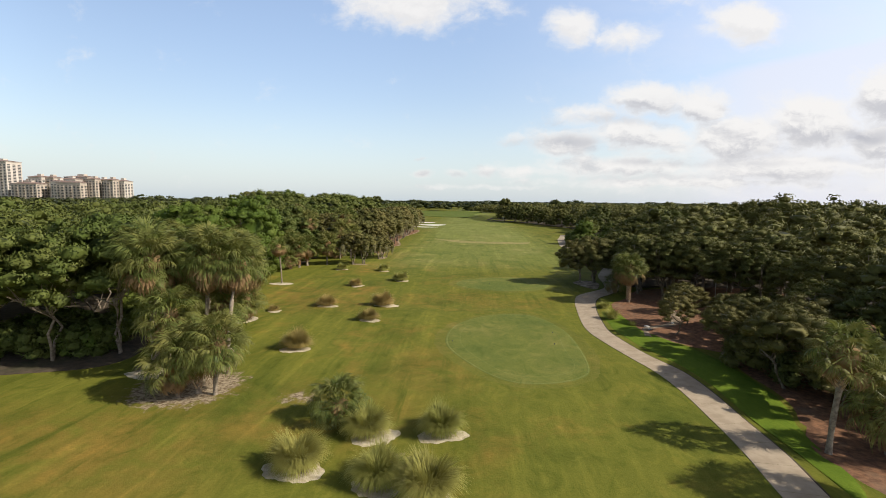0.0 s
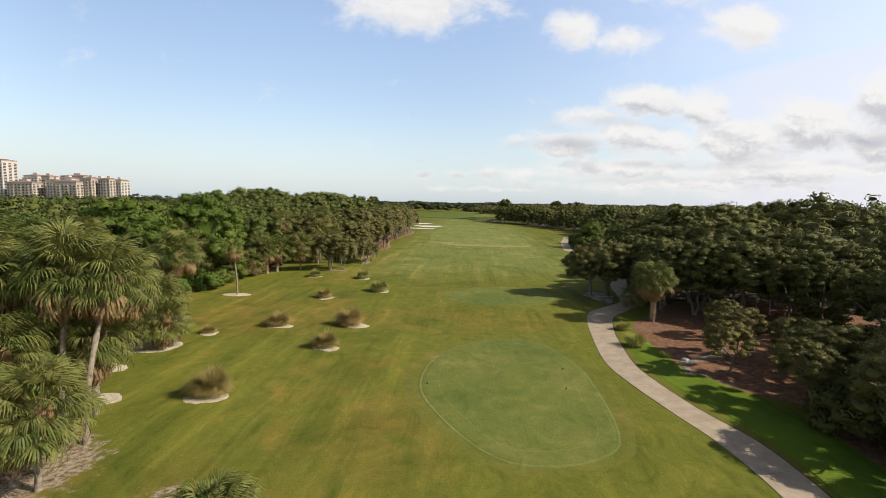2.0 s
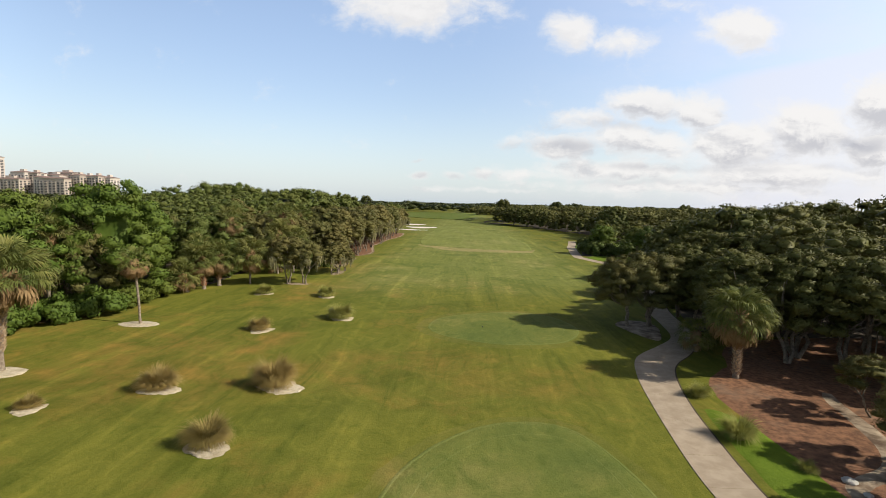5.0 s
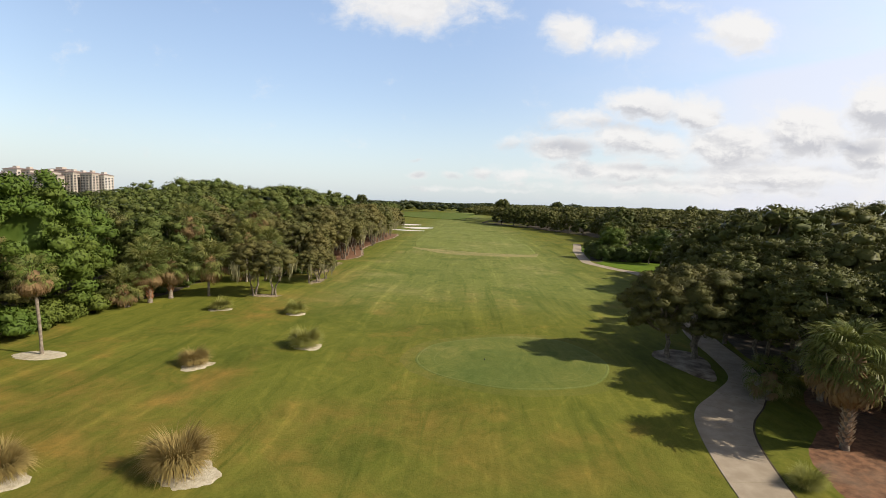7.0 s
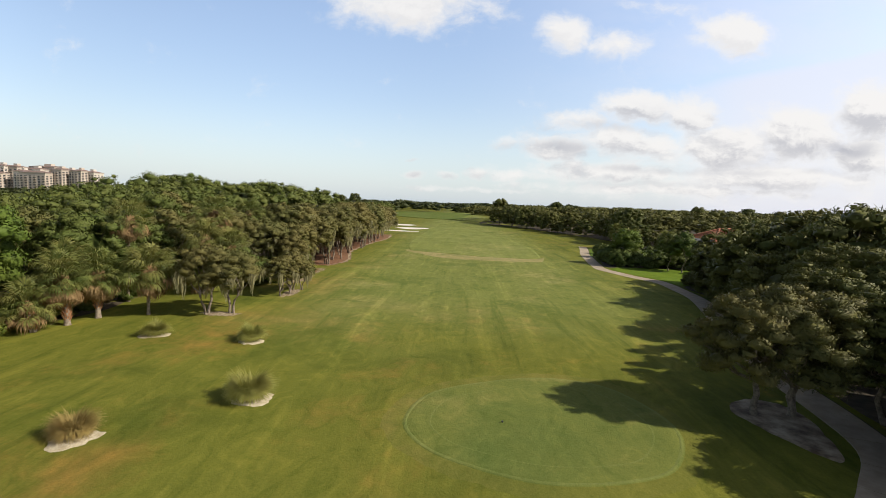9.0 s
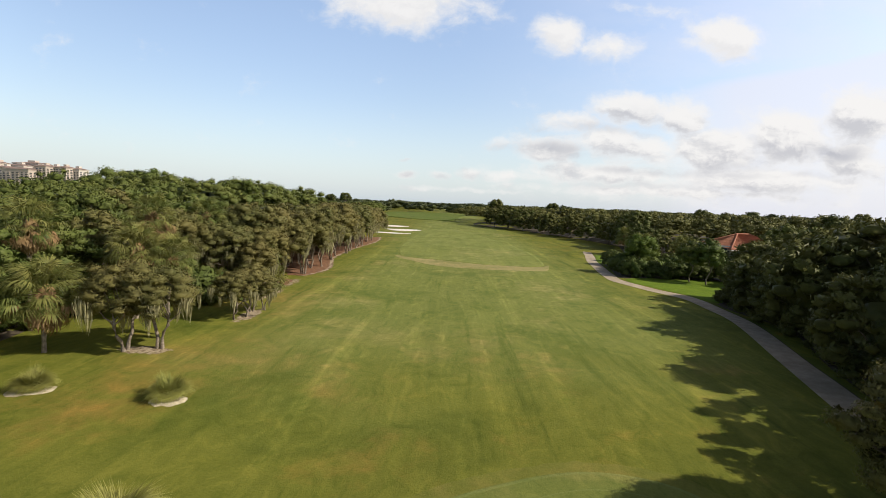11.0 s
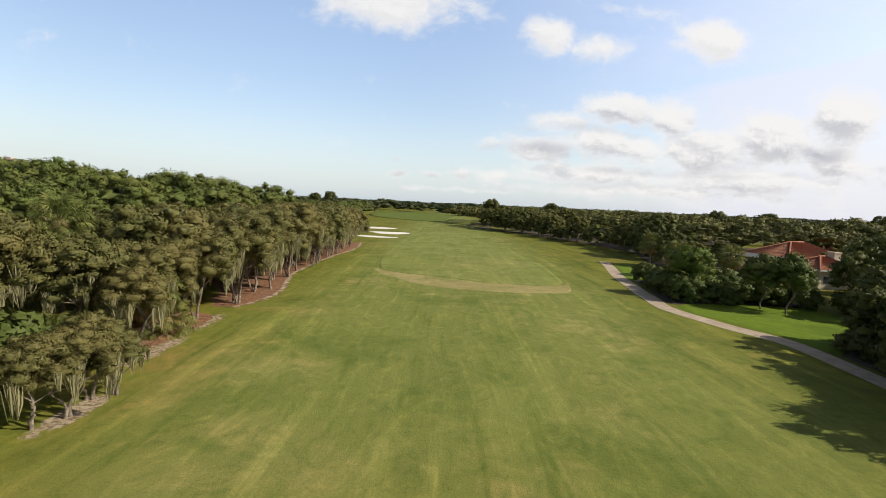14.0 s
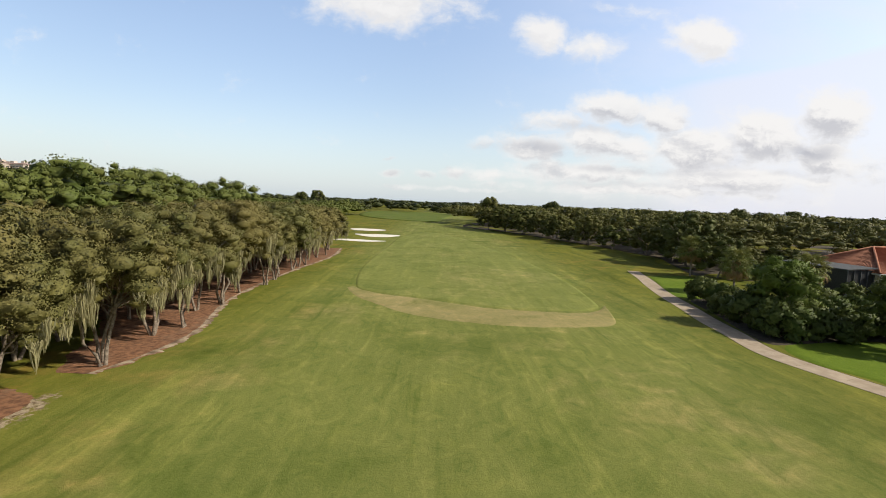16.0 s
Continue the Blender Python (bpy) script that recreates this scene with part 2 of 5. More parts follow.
def plain(name, a, b, scale=6.0, rough=0.8, bump=0.3, stain=None, metal=0.0, distance=0.03):
    m, k = material(name)
    p = place(k)
    n = k.noise(p, scale, 6.0, 0.62)
    c = k.mix(k.step(n, 0.3, 0.7), a, b)
    if stain is not None:
        c = k.mix(k.math("MULTIPLY", k.step(k.noise(p, scale * 0.12, 5.0, 0.6), 0.5, 0.75), 0.6), c, stain)
    finish(k, c, rough, k.noise(p, scale * 4, 4.0, 0.7), bump, distance, metal)
    return m


M = {}
M["rough"] = turf("rough_grass", rgb(0.160, 0.164, 0.026), rgb(0.245, 0.165, 0.038), rgb(0.094, 0.114, 0.017), (0.50, 0.80), 0.9, 1.0, (rgb(0.192, 0.210, 0.052), rgb(0.285, 0.255, 0.090), rgb(0.128, 0.158, 0.032)),
                  ((-20, 60, 13, 6, 1.0), (-7, 62, 9, 3.5, 0.7), (-3, 66, 9, 3, 0.8), (-12, 29, 10, 5, 0.9), (-24, 66, 8, 5, 0.9), (-4, 37, 4, 6, 0.8), (4, 62, 8, 3, 0.6), (-17, 96, 8, 5, 0.8), (-17, 115, 7, 9, 0.9), (-10, 104, 9, 5, 0.6), (-22, 24, 12, 6, 0.9)), 0.7,
                  ((-20.0, 32.4, 4.8, 4.6, 1.0), (-24.0, 36.5, 3.5, 3.0, 0.9), (-11.6, 31.0, 2.6, 1.9, 0.62), (-22.7, 96.0, 2.6, 1.2, 0.95), (-20.0, 107.8, 1.1, 3.7, 0.95), (-22.2, 118.5, 1.6, 7.0, 0.75), (-22.4, 127.0, 1.5, 5.0, 0.7), (19.6, 25.5, 1.6, 3.4, 0.9), (-4.4, 24.0, 3.2, 2.6, 0.5)))
M["tee"] = turf("tee_turf", rgb(0.164, 0.182, 0.042), rgb(0.225, 0.212, 0.066), rgb(0.110, 0.145, 0.034), (0.46, 0.74), 0.2, 1.0, None, (), 0.62)
M["tee_pale"] = turf("pale_tee_turf", rgb(0.182, 0.204, 0.055), rgb(0.235, 0.228, 0.076), rgb(0.135, 0.165, 0.041), (0.45, 0.7))
M["fairway"] = turf("fairway_turf", rgb(0.212, 0.230, 0.060), rgb(0.290, 0.270, 0.094), rgb(0.148, 0.176, 0.040), (0.5, 0.8), 0.5)
M["dry"] = turf("dry_turf", rgb(0.300, 0.260, 0.100), rgb(0.36, 0.295, 0.13), rgb(0.200, 0.205, 0.06), (0.4, 0.7))
M["lawn"] = turf("lawn_turf", rgb(0.142, 0.205, 0.022), rgb(0.20, 0.225, 0.034), rgb(0.090, 0.142, 0.015), (0.5, 0.8))
M["far_turf"] = turf("far_turf", rgb(0.125, 0.160, 0.030), rgb(0.155, 0.170, 0.04), rgb(0.09, 0.125, 0.022))
M["sand"] = plain("pale_sand", rgb(0.50, 0.41, 0.27), rgb(0.70, 0.61, 0.45), 3.4, 0.95, 0.9, rgb(0.36, 0.27, 0.15), 0.0, 0.09)
M["bunker_sand"] = plain("bunker_sand", rgb(0.74, 0.70, 0.60), rgb(0.82, 0.78, 0.69), 1.0, 0.95, 0.3)
M["straw"] = plain("pine_straw", rgb(0.12, 0.056, 0.028), rgb(0.30, 0.145, 0.072), 2.5, 0.95, 0.6, rgb(0.25, 0.17, 0.11))
# Dark litter brown; under the far woods it stands in for shade.
M["soil"] = plain("litter_and_shade", rgb(0.045, 0.035, 0.022), rgb(0.095, 0.07, 0.045), 1.6, 0.95, 0.6, rgb(0.05, 0.055, 0.02))
M["pale_sandy"] = plain("washed_sandy_soil", rgb(0.12, 0.075, 0.045), rgb(0.50, 0.40, 0.28), 0.9, 0.95, 0.5, rgb(0.14, 0.085, 0.05))
M["collar"] = turf("collar_turf", rgb(0.168, 0.168, 0.032), rgb(0.235, 0.190, 0.054), rgb(0.115, 0.130, 0.024), (0.46, 0.74))
M["concrete"] = plain("path_concrete", rgb(0.36, 0.280, 0.195), rgb(0.47, 0.375, 0.270), 1.1, 0.9, 0.25, rgb(0.25, 0.19, 0.125))
M["edge_soil"] = plain("edge_soil", rgb(0.05, 0.035, 0.02), rgb(0.10, 0.075, 0.04), 4.0, 0.95, 0.5)
M["bark"] = plain("oak_bark", rgb(0.13, 0.10, 0.072), rgb(0.30, 0.245, 0.185), 5.0, 0.95, 0.8)
M["palm_bark"] = plain("palm_bark", rgb(0.17, 0.13, 0.095), rgb(0.34, 0.28, 0.21), 5.0, 0.95, 0.8)
M["boots"] = plain("palm_boots", rgb(0.30, 0.19, 0.11), rgb(0.60, 0.47, 0.32), 4.0, 0.9, 0.5)
M["red_boots"] = plain("reddish_palm_boots", rgb(0.26, 0.10, 0.045), rgb(0.58, 0.30, 0.15), 4.0, 0.9, 0.5)
M["oak"] = foliage("live_oak_leaves", rgb(0.076, 0.084, 0.026), rgb(0.168, 0.158, 0.050), rgb(0.225, 0.172, 0.060), spread=0.45)
M["wood"] = foliage("woodland_leaves", rgb(0.056, 0.084, 0.018), rgb(0.124, 0.158, 0.038), rgb(0.178, 0.158, 0.044), spread=0.38)
M["green"] = foliage("green_leaves", rgb(0.062, 0.105, 0.016), rgb(0.130, 0.185, 0.032), rgb(0.170, 0.180, 0.036), 0.12)
M["shrub"] = foliage("shrub_leaves", rgb(0.050, 0.080, 0.016), rgb(0.120, 0.150, 0.038), rgb(0.155, 0.160, 0.050), 0.15, 0.55)
M["far"] = foliage("far_leaves", rgb(0.036, 0.050, 0.018), rgb(0.075, 0.088, 0.030), rgb(0.090, 0.090, 0.035), 0.1)
M["far_oak"] = foliage("far_oak_leaves", rgb(0.050, 0.063, 0.016), rgb(0.132, 0.142, 0.040), rgb(0.170, 0.150, 0.044), 0.07)
M["frond"] = foliage("palm_fronds", rgb(0.065, 0.098, 0.024), rgb(0.225, 0.245, 0.065), rgb(0.300, 0.255, 0.080), 0.26, 0.45)
M["dead_frond"] = foliage("dead_fronds", rgb(0.22, 0.135, 0.060), rgb(0.36, 0.25, 0.12), rgb(0.28, 0.16, 0.08), 0.2, 0.7)
M["moss"] = foliage("hanging_moss", rgb(0.29, 0.275, 0.145), rgb(0.45, 0.41, 0.23), rgb(0.38, 0.34, 0.18), 0.35, 0.9)
M["blade"] = foliage("cordgrass", rgb(0.190, 0.160, 0.045), rgb(0.470, 0.370, 0.135), rgb(0.46, 0.32, 0.13), 0.34, 0.6, 0.5)
M["green_blade"] = foliage("green_cordgrass", rgb(0.165, 0.185, 0.040), rgb(0.440, 0.430, 0.125), rgb(0.48, 0.40, 0.13), 0.34, 0.6, 0.4)
M["dead_blade"] = foliage("dead_grass", rgb(0.26, 0.155, 0.07), rgb(0.42, 0.28, 0.13), rgb(0.33, 0.21, 0.10), 0.4, 0.7)

# ---- mesh tools ----


class Geo:
    """Collects vertices and triangles."""

    def __init__(self):
        self.v, self.t, self.o, self.n = [], [], [], 0

    def add(self, verts, tris, outward=None):
        verts, tris = np.asarray(verts, float).reshape(-1, 3), np.asarray(tris, int).reshape(-1, 3)
        self.v.append(verts)
        self.t.append(tris + self.n)
        if outward is not None:
            self.o.append(outward)
        self.n += len(verts)
        return self

    def arrays(self):
        return np.concatenate(self.v), np.concatenate(self.t)

    def merge(self, other, m=None):
        v, t = other.arrays()
        o = np.concatenate(other.o) if other.o else None
        if m is not None:
            v = v @ np.array(m.to_3x3()).T + np.array(m.translation)
            o = None if o is None else o @ np.array(m.to_quaternion().to_matrix()).T
        return self.add(v, t, o)

    def tube(self, points, radii, sides=7, cap=True):
        points = [Vector(p) for p in points]
        ring = []
        for i, p in enumerate(points):
            d = (points[min(i + 1, len(points) - 1)] - points[max(i - 1, 0)]).normalized()
            a = d.orthogonal().normalized() if abs(d.z) < 0.9 else d.cross(Vector((0, 1, 0))).normalized()
            b = d.cross(a)
            ring += [p + (a * math.cos(s) + b * math.sin(s)) * radii[i] for s in (2 * math.pi * j / sides for j in range(sides))]
        tris = []
        for i in range(len(points) - 1):
            for j in range(sides):
                q = i * sides + j, i * sides + (j + 1) % sides
                tris += [(q[0], q[1], q[1] + sides), (q[0], q[1] + sides, q[0] + sides)]
        if cap:
            ring.append(points[-1])
            last = (len(points) - 1) * sides
            tris += [(last + j, last + (j + 1) % sides, len(ring) - 1) for j in range(sides)]
        return self.add([tuple(p) for p in ring], tris)

    def box(self, x0, y0, z0, x1, y1, z1):
        v = [(x, y, z) for z in (z0, z1) for y in (y0, y1) for x in (x0, x1)]
        f = [(0, 2, 3, 1), (4, 5, 7, 6), (0, 1, 5, 4), (2, 6, 7, 3), (0, 4, 6, 2), (1, 3, 7, 5)]
        return self.add(v, [t for a, b, c, d in f for t in ((a, b, c), (a, c, d))])


def mesh(name, geo, mat, smooth=False):
    v, t = geo.arrays()
    me = bpy.data.meshes.new(name)
    me.vertices.add(len(v))
    me.vertices.foreach_set("co", v.astype(np.float32).ravel())
    me.loops.add(len(t) * 3)
    me.loops.foreach_set("vertex_index", t.astype(np.int32).ravel())
    me.polygons.add(len(t))
    me.polygons.foreach_set("loop_start", np.arange(0, len(t) * 3, 3, dtype=np.int32))
    me.polygons.foreach_set("loop_total", np.full(len(t), 3, dtype=np.int32))
    me.polygons.foreach_set("use_smooth", np.full(len(t), smooth))
    me.update(calc_edges=True)
    if geo.o:
        # leaves take the roundness of the heap that they sit on
        me.polygons.foreach_set("use_smooth", np.full(len(t), True))
        a = me.attributes.new("custom_normal", "FLOAT_VECTOR", "POINT")
        a.data.foreach_set("vector", np.concatenate(geo.o).astype(np.float32).ravel())
        me.update()
    me.materials.append(mat)
    return me


def part(name, geo, mat, parent=None, label="", smooth=False, m=None):
    """One mesh object, under a thing or a part."""
    ob = new(name, geo if isinstance(geo, bpy.types.Mesh) else mesh(name, geo, mat, smooth))
    ob.parent = parent
    if m is not None:
        ob.matrix_basis = m
    return tagged(ob, label)


def smoothstep(a, b, x):
    x = min(max((x - a) / (b - a), 0.0), 1.0)
    return x * x * (3 - 2 * x)


# ---- ground ----
TEE_1 = [(-2.5, 44), (-1.6, 50.5), (2.2, 55), (6.8, 55.3), (9.2, 50), (9.6, 43.5), (9.1, 38), (7.9, 35.8), (5.2, 34.6), (2.4, 35), (-0.3, 38.4)]
TEE_2 = [(-2.3, 75.5), (-1.2, 79), (2, 81.2), (6.5, 82.6), (10.5, 81.2), (12.4, 76.3), (10.8, 72.2), (8, 70.6), (4.2, 70.2), (0.8, 71.4), (-1.3, 73)]
rise = [(3.6, 45.0, 6.0, 10.2, 0.04), (4.8, 76.4, 7.4, 6.2, 0.04)]


def hgt(x, y):
    """Height of the ground."""
    h = 0.26 * noise.noise(Vector((x * 0.055, y * 0.055, 3.1))) + 0.16 * noise.noise(Vector((x * 0.13, y * 0.13, 8.4)))
    h *= 1 - 0.7 * smoothstep(200, 400, math.hypot(x, y - 80))
    h -= 0.30 * math.exp(-(((x + 7) / 6) ** 2 + ((y - 86) / 5) ** 2))
    for cx, cy, rx, ry, dz in rise:
        d = math.hypot((x - cx) / rx, (y - cy) / ry)
        h = h + (dz - h) * smoothstep(1.5, 0.95, d) if d < 1.5 else h
    return h


def axis(lo, a, b, hi, step):
    fine = list(np.arange(a, b + 0.01, step))
    out, x, s = [], b, step
    while x < hi:
        s *= 1.45
        x += s
        out.append(min(x, hi))
    back, x, s = [], a, step
    while x > lo:
        s *= 1.45
        x -= s
        back.append(max(x, lo))
    return back[::-1] + fine + out


def build_ground():
    xs, ys = axis(-4000, -62, 66, 4000, 1.0), axis(-1500, -12, 310, 4600, 1.0)
    v = [(x, y, hgt(x, y)) for y in ys for x in xs]
    w = len(xs)
    t = []
    for j in range(len(ys) - 1):
        for i in range(w - 1):
            a = j * w + i
            t += [(a, a + 1, a + w + 1), (a, a + w + 1, a + w)]
    g = part("ground", Geo().add(v, t), M["rough"], smooth=True)
    tagged(g, "mown olive-green grass with dry brown patches", "grass", kind="structure")


build_ground()


def rounded(points, per=6, closed=True, jitter=0.0, seed=0):
    """A smooth line through the points."""
    rnd = random.Random(seed)
    n = len(points)
    out = []
    for i in range(n if closed else n - 1):
        p = [Vector(points[(i + o) % n] if closed else points[min(max(i + o, 0), n - 1)]) for o in (-1, 0, 1, 2)]
        for s in range(per):
            f = s / per
            q = 0.5 * (2 * p[1] + (p[2] - p[0]) * f + (2 * p[0] - 5 * p[1] + 4 * p[2] - p[3]) * f * f + (3 * p[1] - p[0] - 3 * p[2] + p[3]) * f ** 3)
            out.append((q.x + rnd.uniform(-jitter, jitter), q.y + rnd.uniform(-jitter, jitter)))
    if not closed:
        out.append(tuple(points[-1]))
    return out


def patch(name, outline, mat, lift=0.03, rings=8, label="", category="", jitter=0.0, per=6, kind="structure"):
    """A sheet on the ground inside a star-shaped outline; its rim runs out into the ground."""
    line = rounded(outline, per)
    cx, cy = sum(p[0] for p in line) / len(line), sum(p[1] for p in line) / len(line)
    v = [(cx, cy, hgt(cx, cy) + lift)]
    n = len(line)
    for r in range(1, rings + 1):
        f = r / rings * (1 - min(jitter * 0.25, 0.3))
        for x, y in line:
            x, y = cx + (x - cx) * f, cy + (y - cy) * f
            v.append((x, y, hgt(x, y) + lift))
    for i, (x, y) in enumerate(line):
        d = math.hypot(x - cx, y - cy)
        w = 1.0 + (0.10 + jitter * (1.6 * noise.noise(Vector((x * 0.9, y * 0.9, 5.0))) + 0.8 * noise.noise(Vector((x * 3.1, y * 3.1, 2.0))))) / d
        x, y = cx + (x - cx) * w, cy + (y - cy) * w
        v.append((x, y, hgt(x, y) - 0.012))
    t = [(0, 1 + i, 1 + (i + 1) % n) for i in range(n)]
    for r in range(rings):
        for i in range(n):
            a, b = 1 + r * n + i, 1 + r * n + (i + 1) % n
            t += [(a, a + n, b + n), (a, b + n, b)]
    ob = part(name, Geo().add(v, t), mat, smooth=True)
    return tagged(ob, label, category, kind=kind)


def ribbon(left, right, lift, per=5, across=4, ragged=0.0):
    """A strip between two lines of equal count; its rims run out into the ground."""
    a, b = rounded(left, per, False), rounded(right, per, False)
    g, v, t = Geo(), [], []
    for p, q in zip(a, b):
        p, q = Vector(p), Vector(q)
        d = (q - p).normalized()
        row = [p.lerp(q, i / across) for i in range(across + 1)]
        uneven = [0.08 + ragged * (1.0 + 1.6 * noise.noise(Vector((e.x * 0.7, e.y * 0.7, 1.0))) + 0.9 * noise.noise(Vector((e.x * 2.6, e.y * 2.6, 4.0)))) for e in (p, q)]
        row = [p - d * uneven[0]] + row + [q + d * uneven[1]]
        v += [(e.x, e.y, hgt(e.x, e.y) + (lift if 0 < i < len(row) - 1 else -0.012)) for i, e in enumerate(row)]
    w = across + 3
    for j in range(len(a) - 1):
        for i in range(w - 1):
            q = j * w + i
            t += [(q, q + 1, q + w + 1), (q, q + w + 1, q + w)]
    return g.add(v, t)


for tee, name in ((TEE_1, "oval"), (TEE_2, "rounded")):
    cx, cy = sum(p[0] for p in tee) / len(tee), sum(p[1] for p in tee) / len(tee)
    wide = [(cx + (x - cx) * (1 + 1.3 / math.hypot(x - cx, y - cy)), cy + (y - cy) * (1 + 1.1 / math.hypot(x - cx, y - cy))) for x, y in tee]
    patch("tee_collar", wide, M["collar"], 0.010, 12, "slightly dry mown collar round the " + name + " tee", "grass", 0.25, 8)
for tee, what in ((TEE_1, "closely mown oval tee of blue-green turf"), (TEE_2, "closely mown rounded tee of blue-green turf, half in shade")):
    mx, my = sum(p[0] for p in tee) / len(tee), sum(p[1] for p in tee) / len(tee)
    inset = lambda d: [(x + (mx - x) / math.hypot(mx - x, my - y) * d, y + (my - y) / math.hypot(mx - x, my - y) * d) for x, y in tee]
    patch("teeing_ground", tee, M["tee"], 0.022, 12, what, "tee box")
    # rings left by the mower's turns
    for d, wide, lift in ((0.05, 0.14, 0.027), (1.4, 0.05, 0.027)):
        outer, inner = rounded(inset(d), 6), rounded(inset(d + wide), 6)
        tagged(part("mown_ring", ribbon(outer + outer[:1], inner + inner[:1], lift, 1, 1, 0.07), M["tee_pale"], smooth=True), "thin pale ring left by the mower on a tee", "grass", kind="structure")
patch("fairway", [(-11.5, 168), (-8, 163.5), (-2, 160.5), (5, 157.5), (12, 156.5), (18, 158), (20, 164), (20, 190), (15, 225), (8, 265), (-4, 290), (-12, 262), (-13, 225), (-13.5, 190)],
      M["fairway"], 0.035, 40, "light green mown fairway running into the distance", "fairway")
band = ribbon([(-12.4, 166.4), (-9.3, 158.9), (-3.5, 153.0), (2.3, 149.8), (7.8, 148.3), (13.5, 148.7), (18.2, 151.2), (20.2, 158.2)],
              [(-11.8, 167.2), (-8.3, 163.0), (-2.6, 160.0), (4.7, 156.6), (11.0, 155.3), (15.5, 155.6), (18.6, 157.4), (20.6, 160.6)], 0.03, 8, 4, 0.15)
tagged(part("dry_grass_band", band, M["dry"], smooth=True), "crescent of dry straw-coloured grass before the fairway", "grass", kind="structure")
patch("far_turf", [(-60, 470), (-40, 420), (-12, 395), (0, 400), (8, 480), (14, 600), (-20, 660), (-66, 640), (-70, 560)], M["far_turf"], 0.15, 12, "dark green far turf beyond the fairway", "grass")
for c, r in (((-23, 241), (7.5, 3.6)), ((-20.5, 263), (7.5, 6.0)), ((-28, 293), (7, 7))):
    ring = [(c[0] + r[0] * math.cos(a) * (1 + 0.12 * math.sin(3 * a)), c[1] + r[1] * math.sin(a)) for a in (i * math.pi / 6 for i in range(12))]
    patch("sand_bunker", ring, M["bunker_sand"], 0.05, 5, "white sand bunker beside the fairway", "bunker")

# ---- cart path ----
PATH_L = [(13.2, 14), (13.4, 18), (13.7, 22.7), (14.1, 26.1), (14.4, 29.3), (14.5, 33.5), (14.1, 37.1), (13.1, 40.9), (12.2, 45.2), (11.8, 49), (12.1, 53.2), (13.0, 59.2), (13.9, 64.5),
          (15.2, 68.2), (18.0, 71.3), (20.6, 74.5), (21.6, 79), (22.8, 86), (25.6, 94.5), (28.4, 104), (31.4, 114), (32.3, 121), (32.2, 128), (29.6, 134), (27.7, 139), (27.3, 144), (28.5, 152.2), (30.2, 163), (31.6, 171), (34.6, 183), (37.0, 194)]
PATH_R = [(15.4, 14), (15.6, 18), (15.8, 22.4), (16.3, 26.0), (16.6, 29.9), (16.7, 34.1), (16.3, 37.9), (15.0, 41.6), (14.2, 45.5), (13.9, 49), (14.4, 53.2), (15.4, 59.4), (16.6, 64.3),
          (17.9, 67.0), (20.1, 69.6), (22.7, 73.7), (23.9, 78.5), (25.1, 85.4), (27.8, 93.6), (30.6, 103.2), (33.6, 113.5), (34.5, 121), (34.5, 128.9), (31.7, 135.2), (29.9, 139.6), (29.5, 144), (30.8, 151.8), (32.5, 162.5), (33.9, 170.5), (36.8, 182.4), (39.2, 193.5)]


def build_path():
    root = tagged(new("cart_path"), "pale grey concrete cart path with cross joints", "path", kind="structure")
    l, r = rounded(PATH_L, 6, False), rounded(PATH_R, 6, False)
    i = 0
    while i < len(l) - 1:
        j = min(i + 4, len(l) - 1)
        g, v, t = Geo(), [], []
        for s in range(i, j + 1):
            row = []
            f = 0.006 / max((Vector(l[min(s + 1, len(l) - 1)]) - Vector(l[max(s - 1, 0)])).length / 2, 0.2)
            for line in (l, r):
                p = Vector(line[s])
                if s == i and s + 1 < len(line):
                    p = p.lerp(Vector(line[s + 1]), f)
                if s == j:
                    p = p.lerp(Vector(line[s - 1]), f)
                row.append(p)
            a, b = row
            z = lambda p: hgt(p.x, p.y)
            v += [(a.x, a.y, z(a) - 0.06), (a.x, a.y, z(a) + 0.022)]
            v += [((a.lerp(b, q)).x, (a.lerp(b, q)).y, z(a.lerp(b, q)) + 0.032) for q in (0.012, 0.35, 0.65, 0.988)]
            v += [(b.x, b.y, z(b) + 0.022), (b.x, b.y, z(b) - 0.06)]
        for s in range(j - i):
            for q in range(7):
                a = s * 8 + q
                t += [(a, a + 1, a + 9), (a, a + 9, a + 8)]
        part("slab", g.add(v, t), M["concrete"], root)
        i = j
    off = lambda d: [(x + d, y) for x, y in PATH_R[2:]]
    part("edging", ribbon(off(0.02), off(0.07), 0.02, 6, 1), M["edge_soil"], root, "dark bare soil edge")


build_path()
patch("grass_verge", [(16.9, 22), (17.3, 29), (17.3, 35), (16.6, 40), (15.3, 44), (14.6, 49), (15.0, 53), (16.0, 59), (17.4, 57), (17.6, 50), (18.6, 46), (20.5, 41), (20.8, 34), (19.2, 29), (18.2, 24)],
      M["lawn"], 0.03, 6, "bright green verge beside the path", "grass", jitter=0.15)
patch("mulch_bed", [(17.2, 47.5), (17.5, 56), (18.2, 63), (21.5, 67), (25, 73), (33, 76), (44, 76), (48, 66), (44, 54), (34, 46), (24, 42)], M["straw"], 0.035, 10, "red-brown pine straw bed under the trees", "mulch", jitter=0.2)
tagged(part("sand_streak", ribbon([(25.2, 62), (24.2, 60), (21.8, 53.4), (18.1, 50.8), (17.0, 47.4)], [(25.6, 61.8), (24.8, 59.6), (22.5, 52.8), (18.5, 50.3), (17.3, 47.1)], 0.045, 10, 2, 0.25), M["pale_sandy"], smooth=True), "pale sandy streak washed across pine straw", "sand", kind="structure")
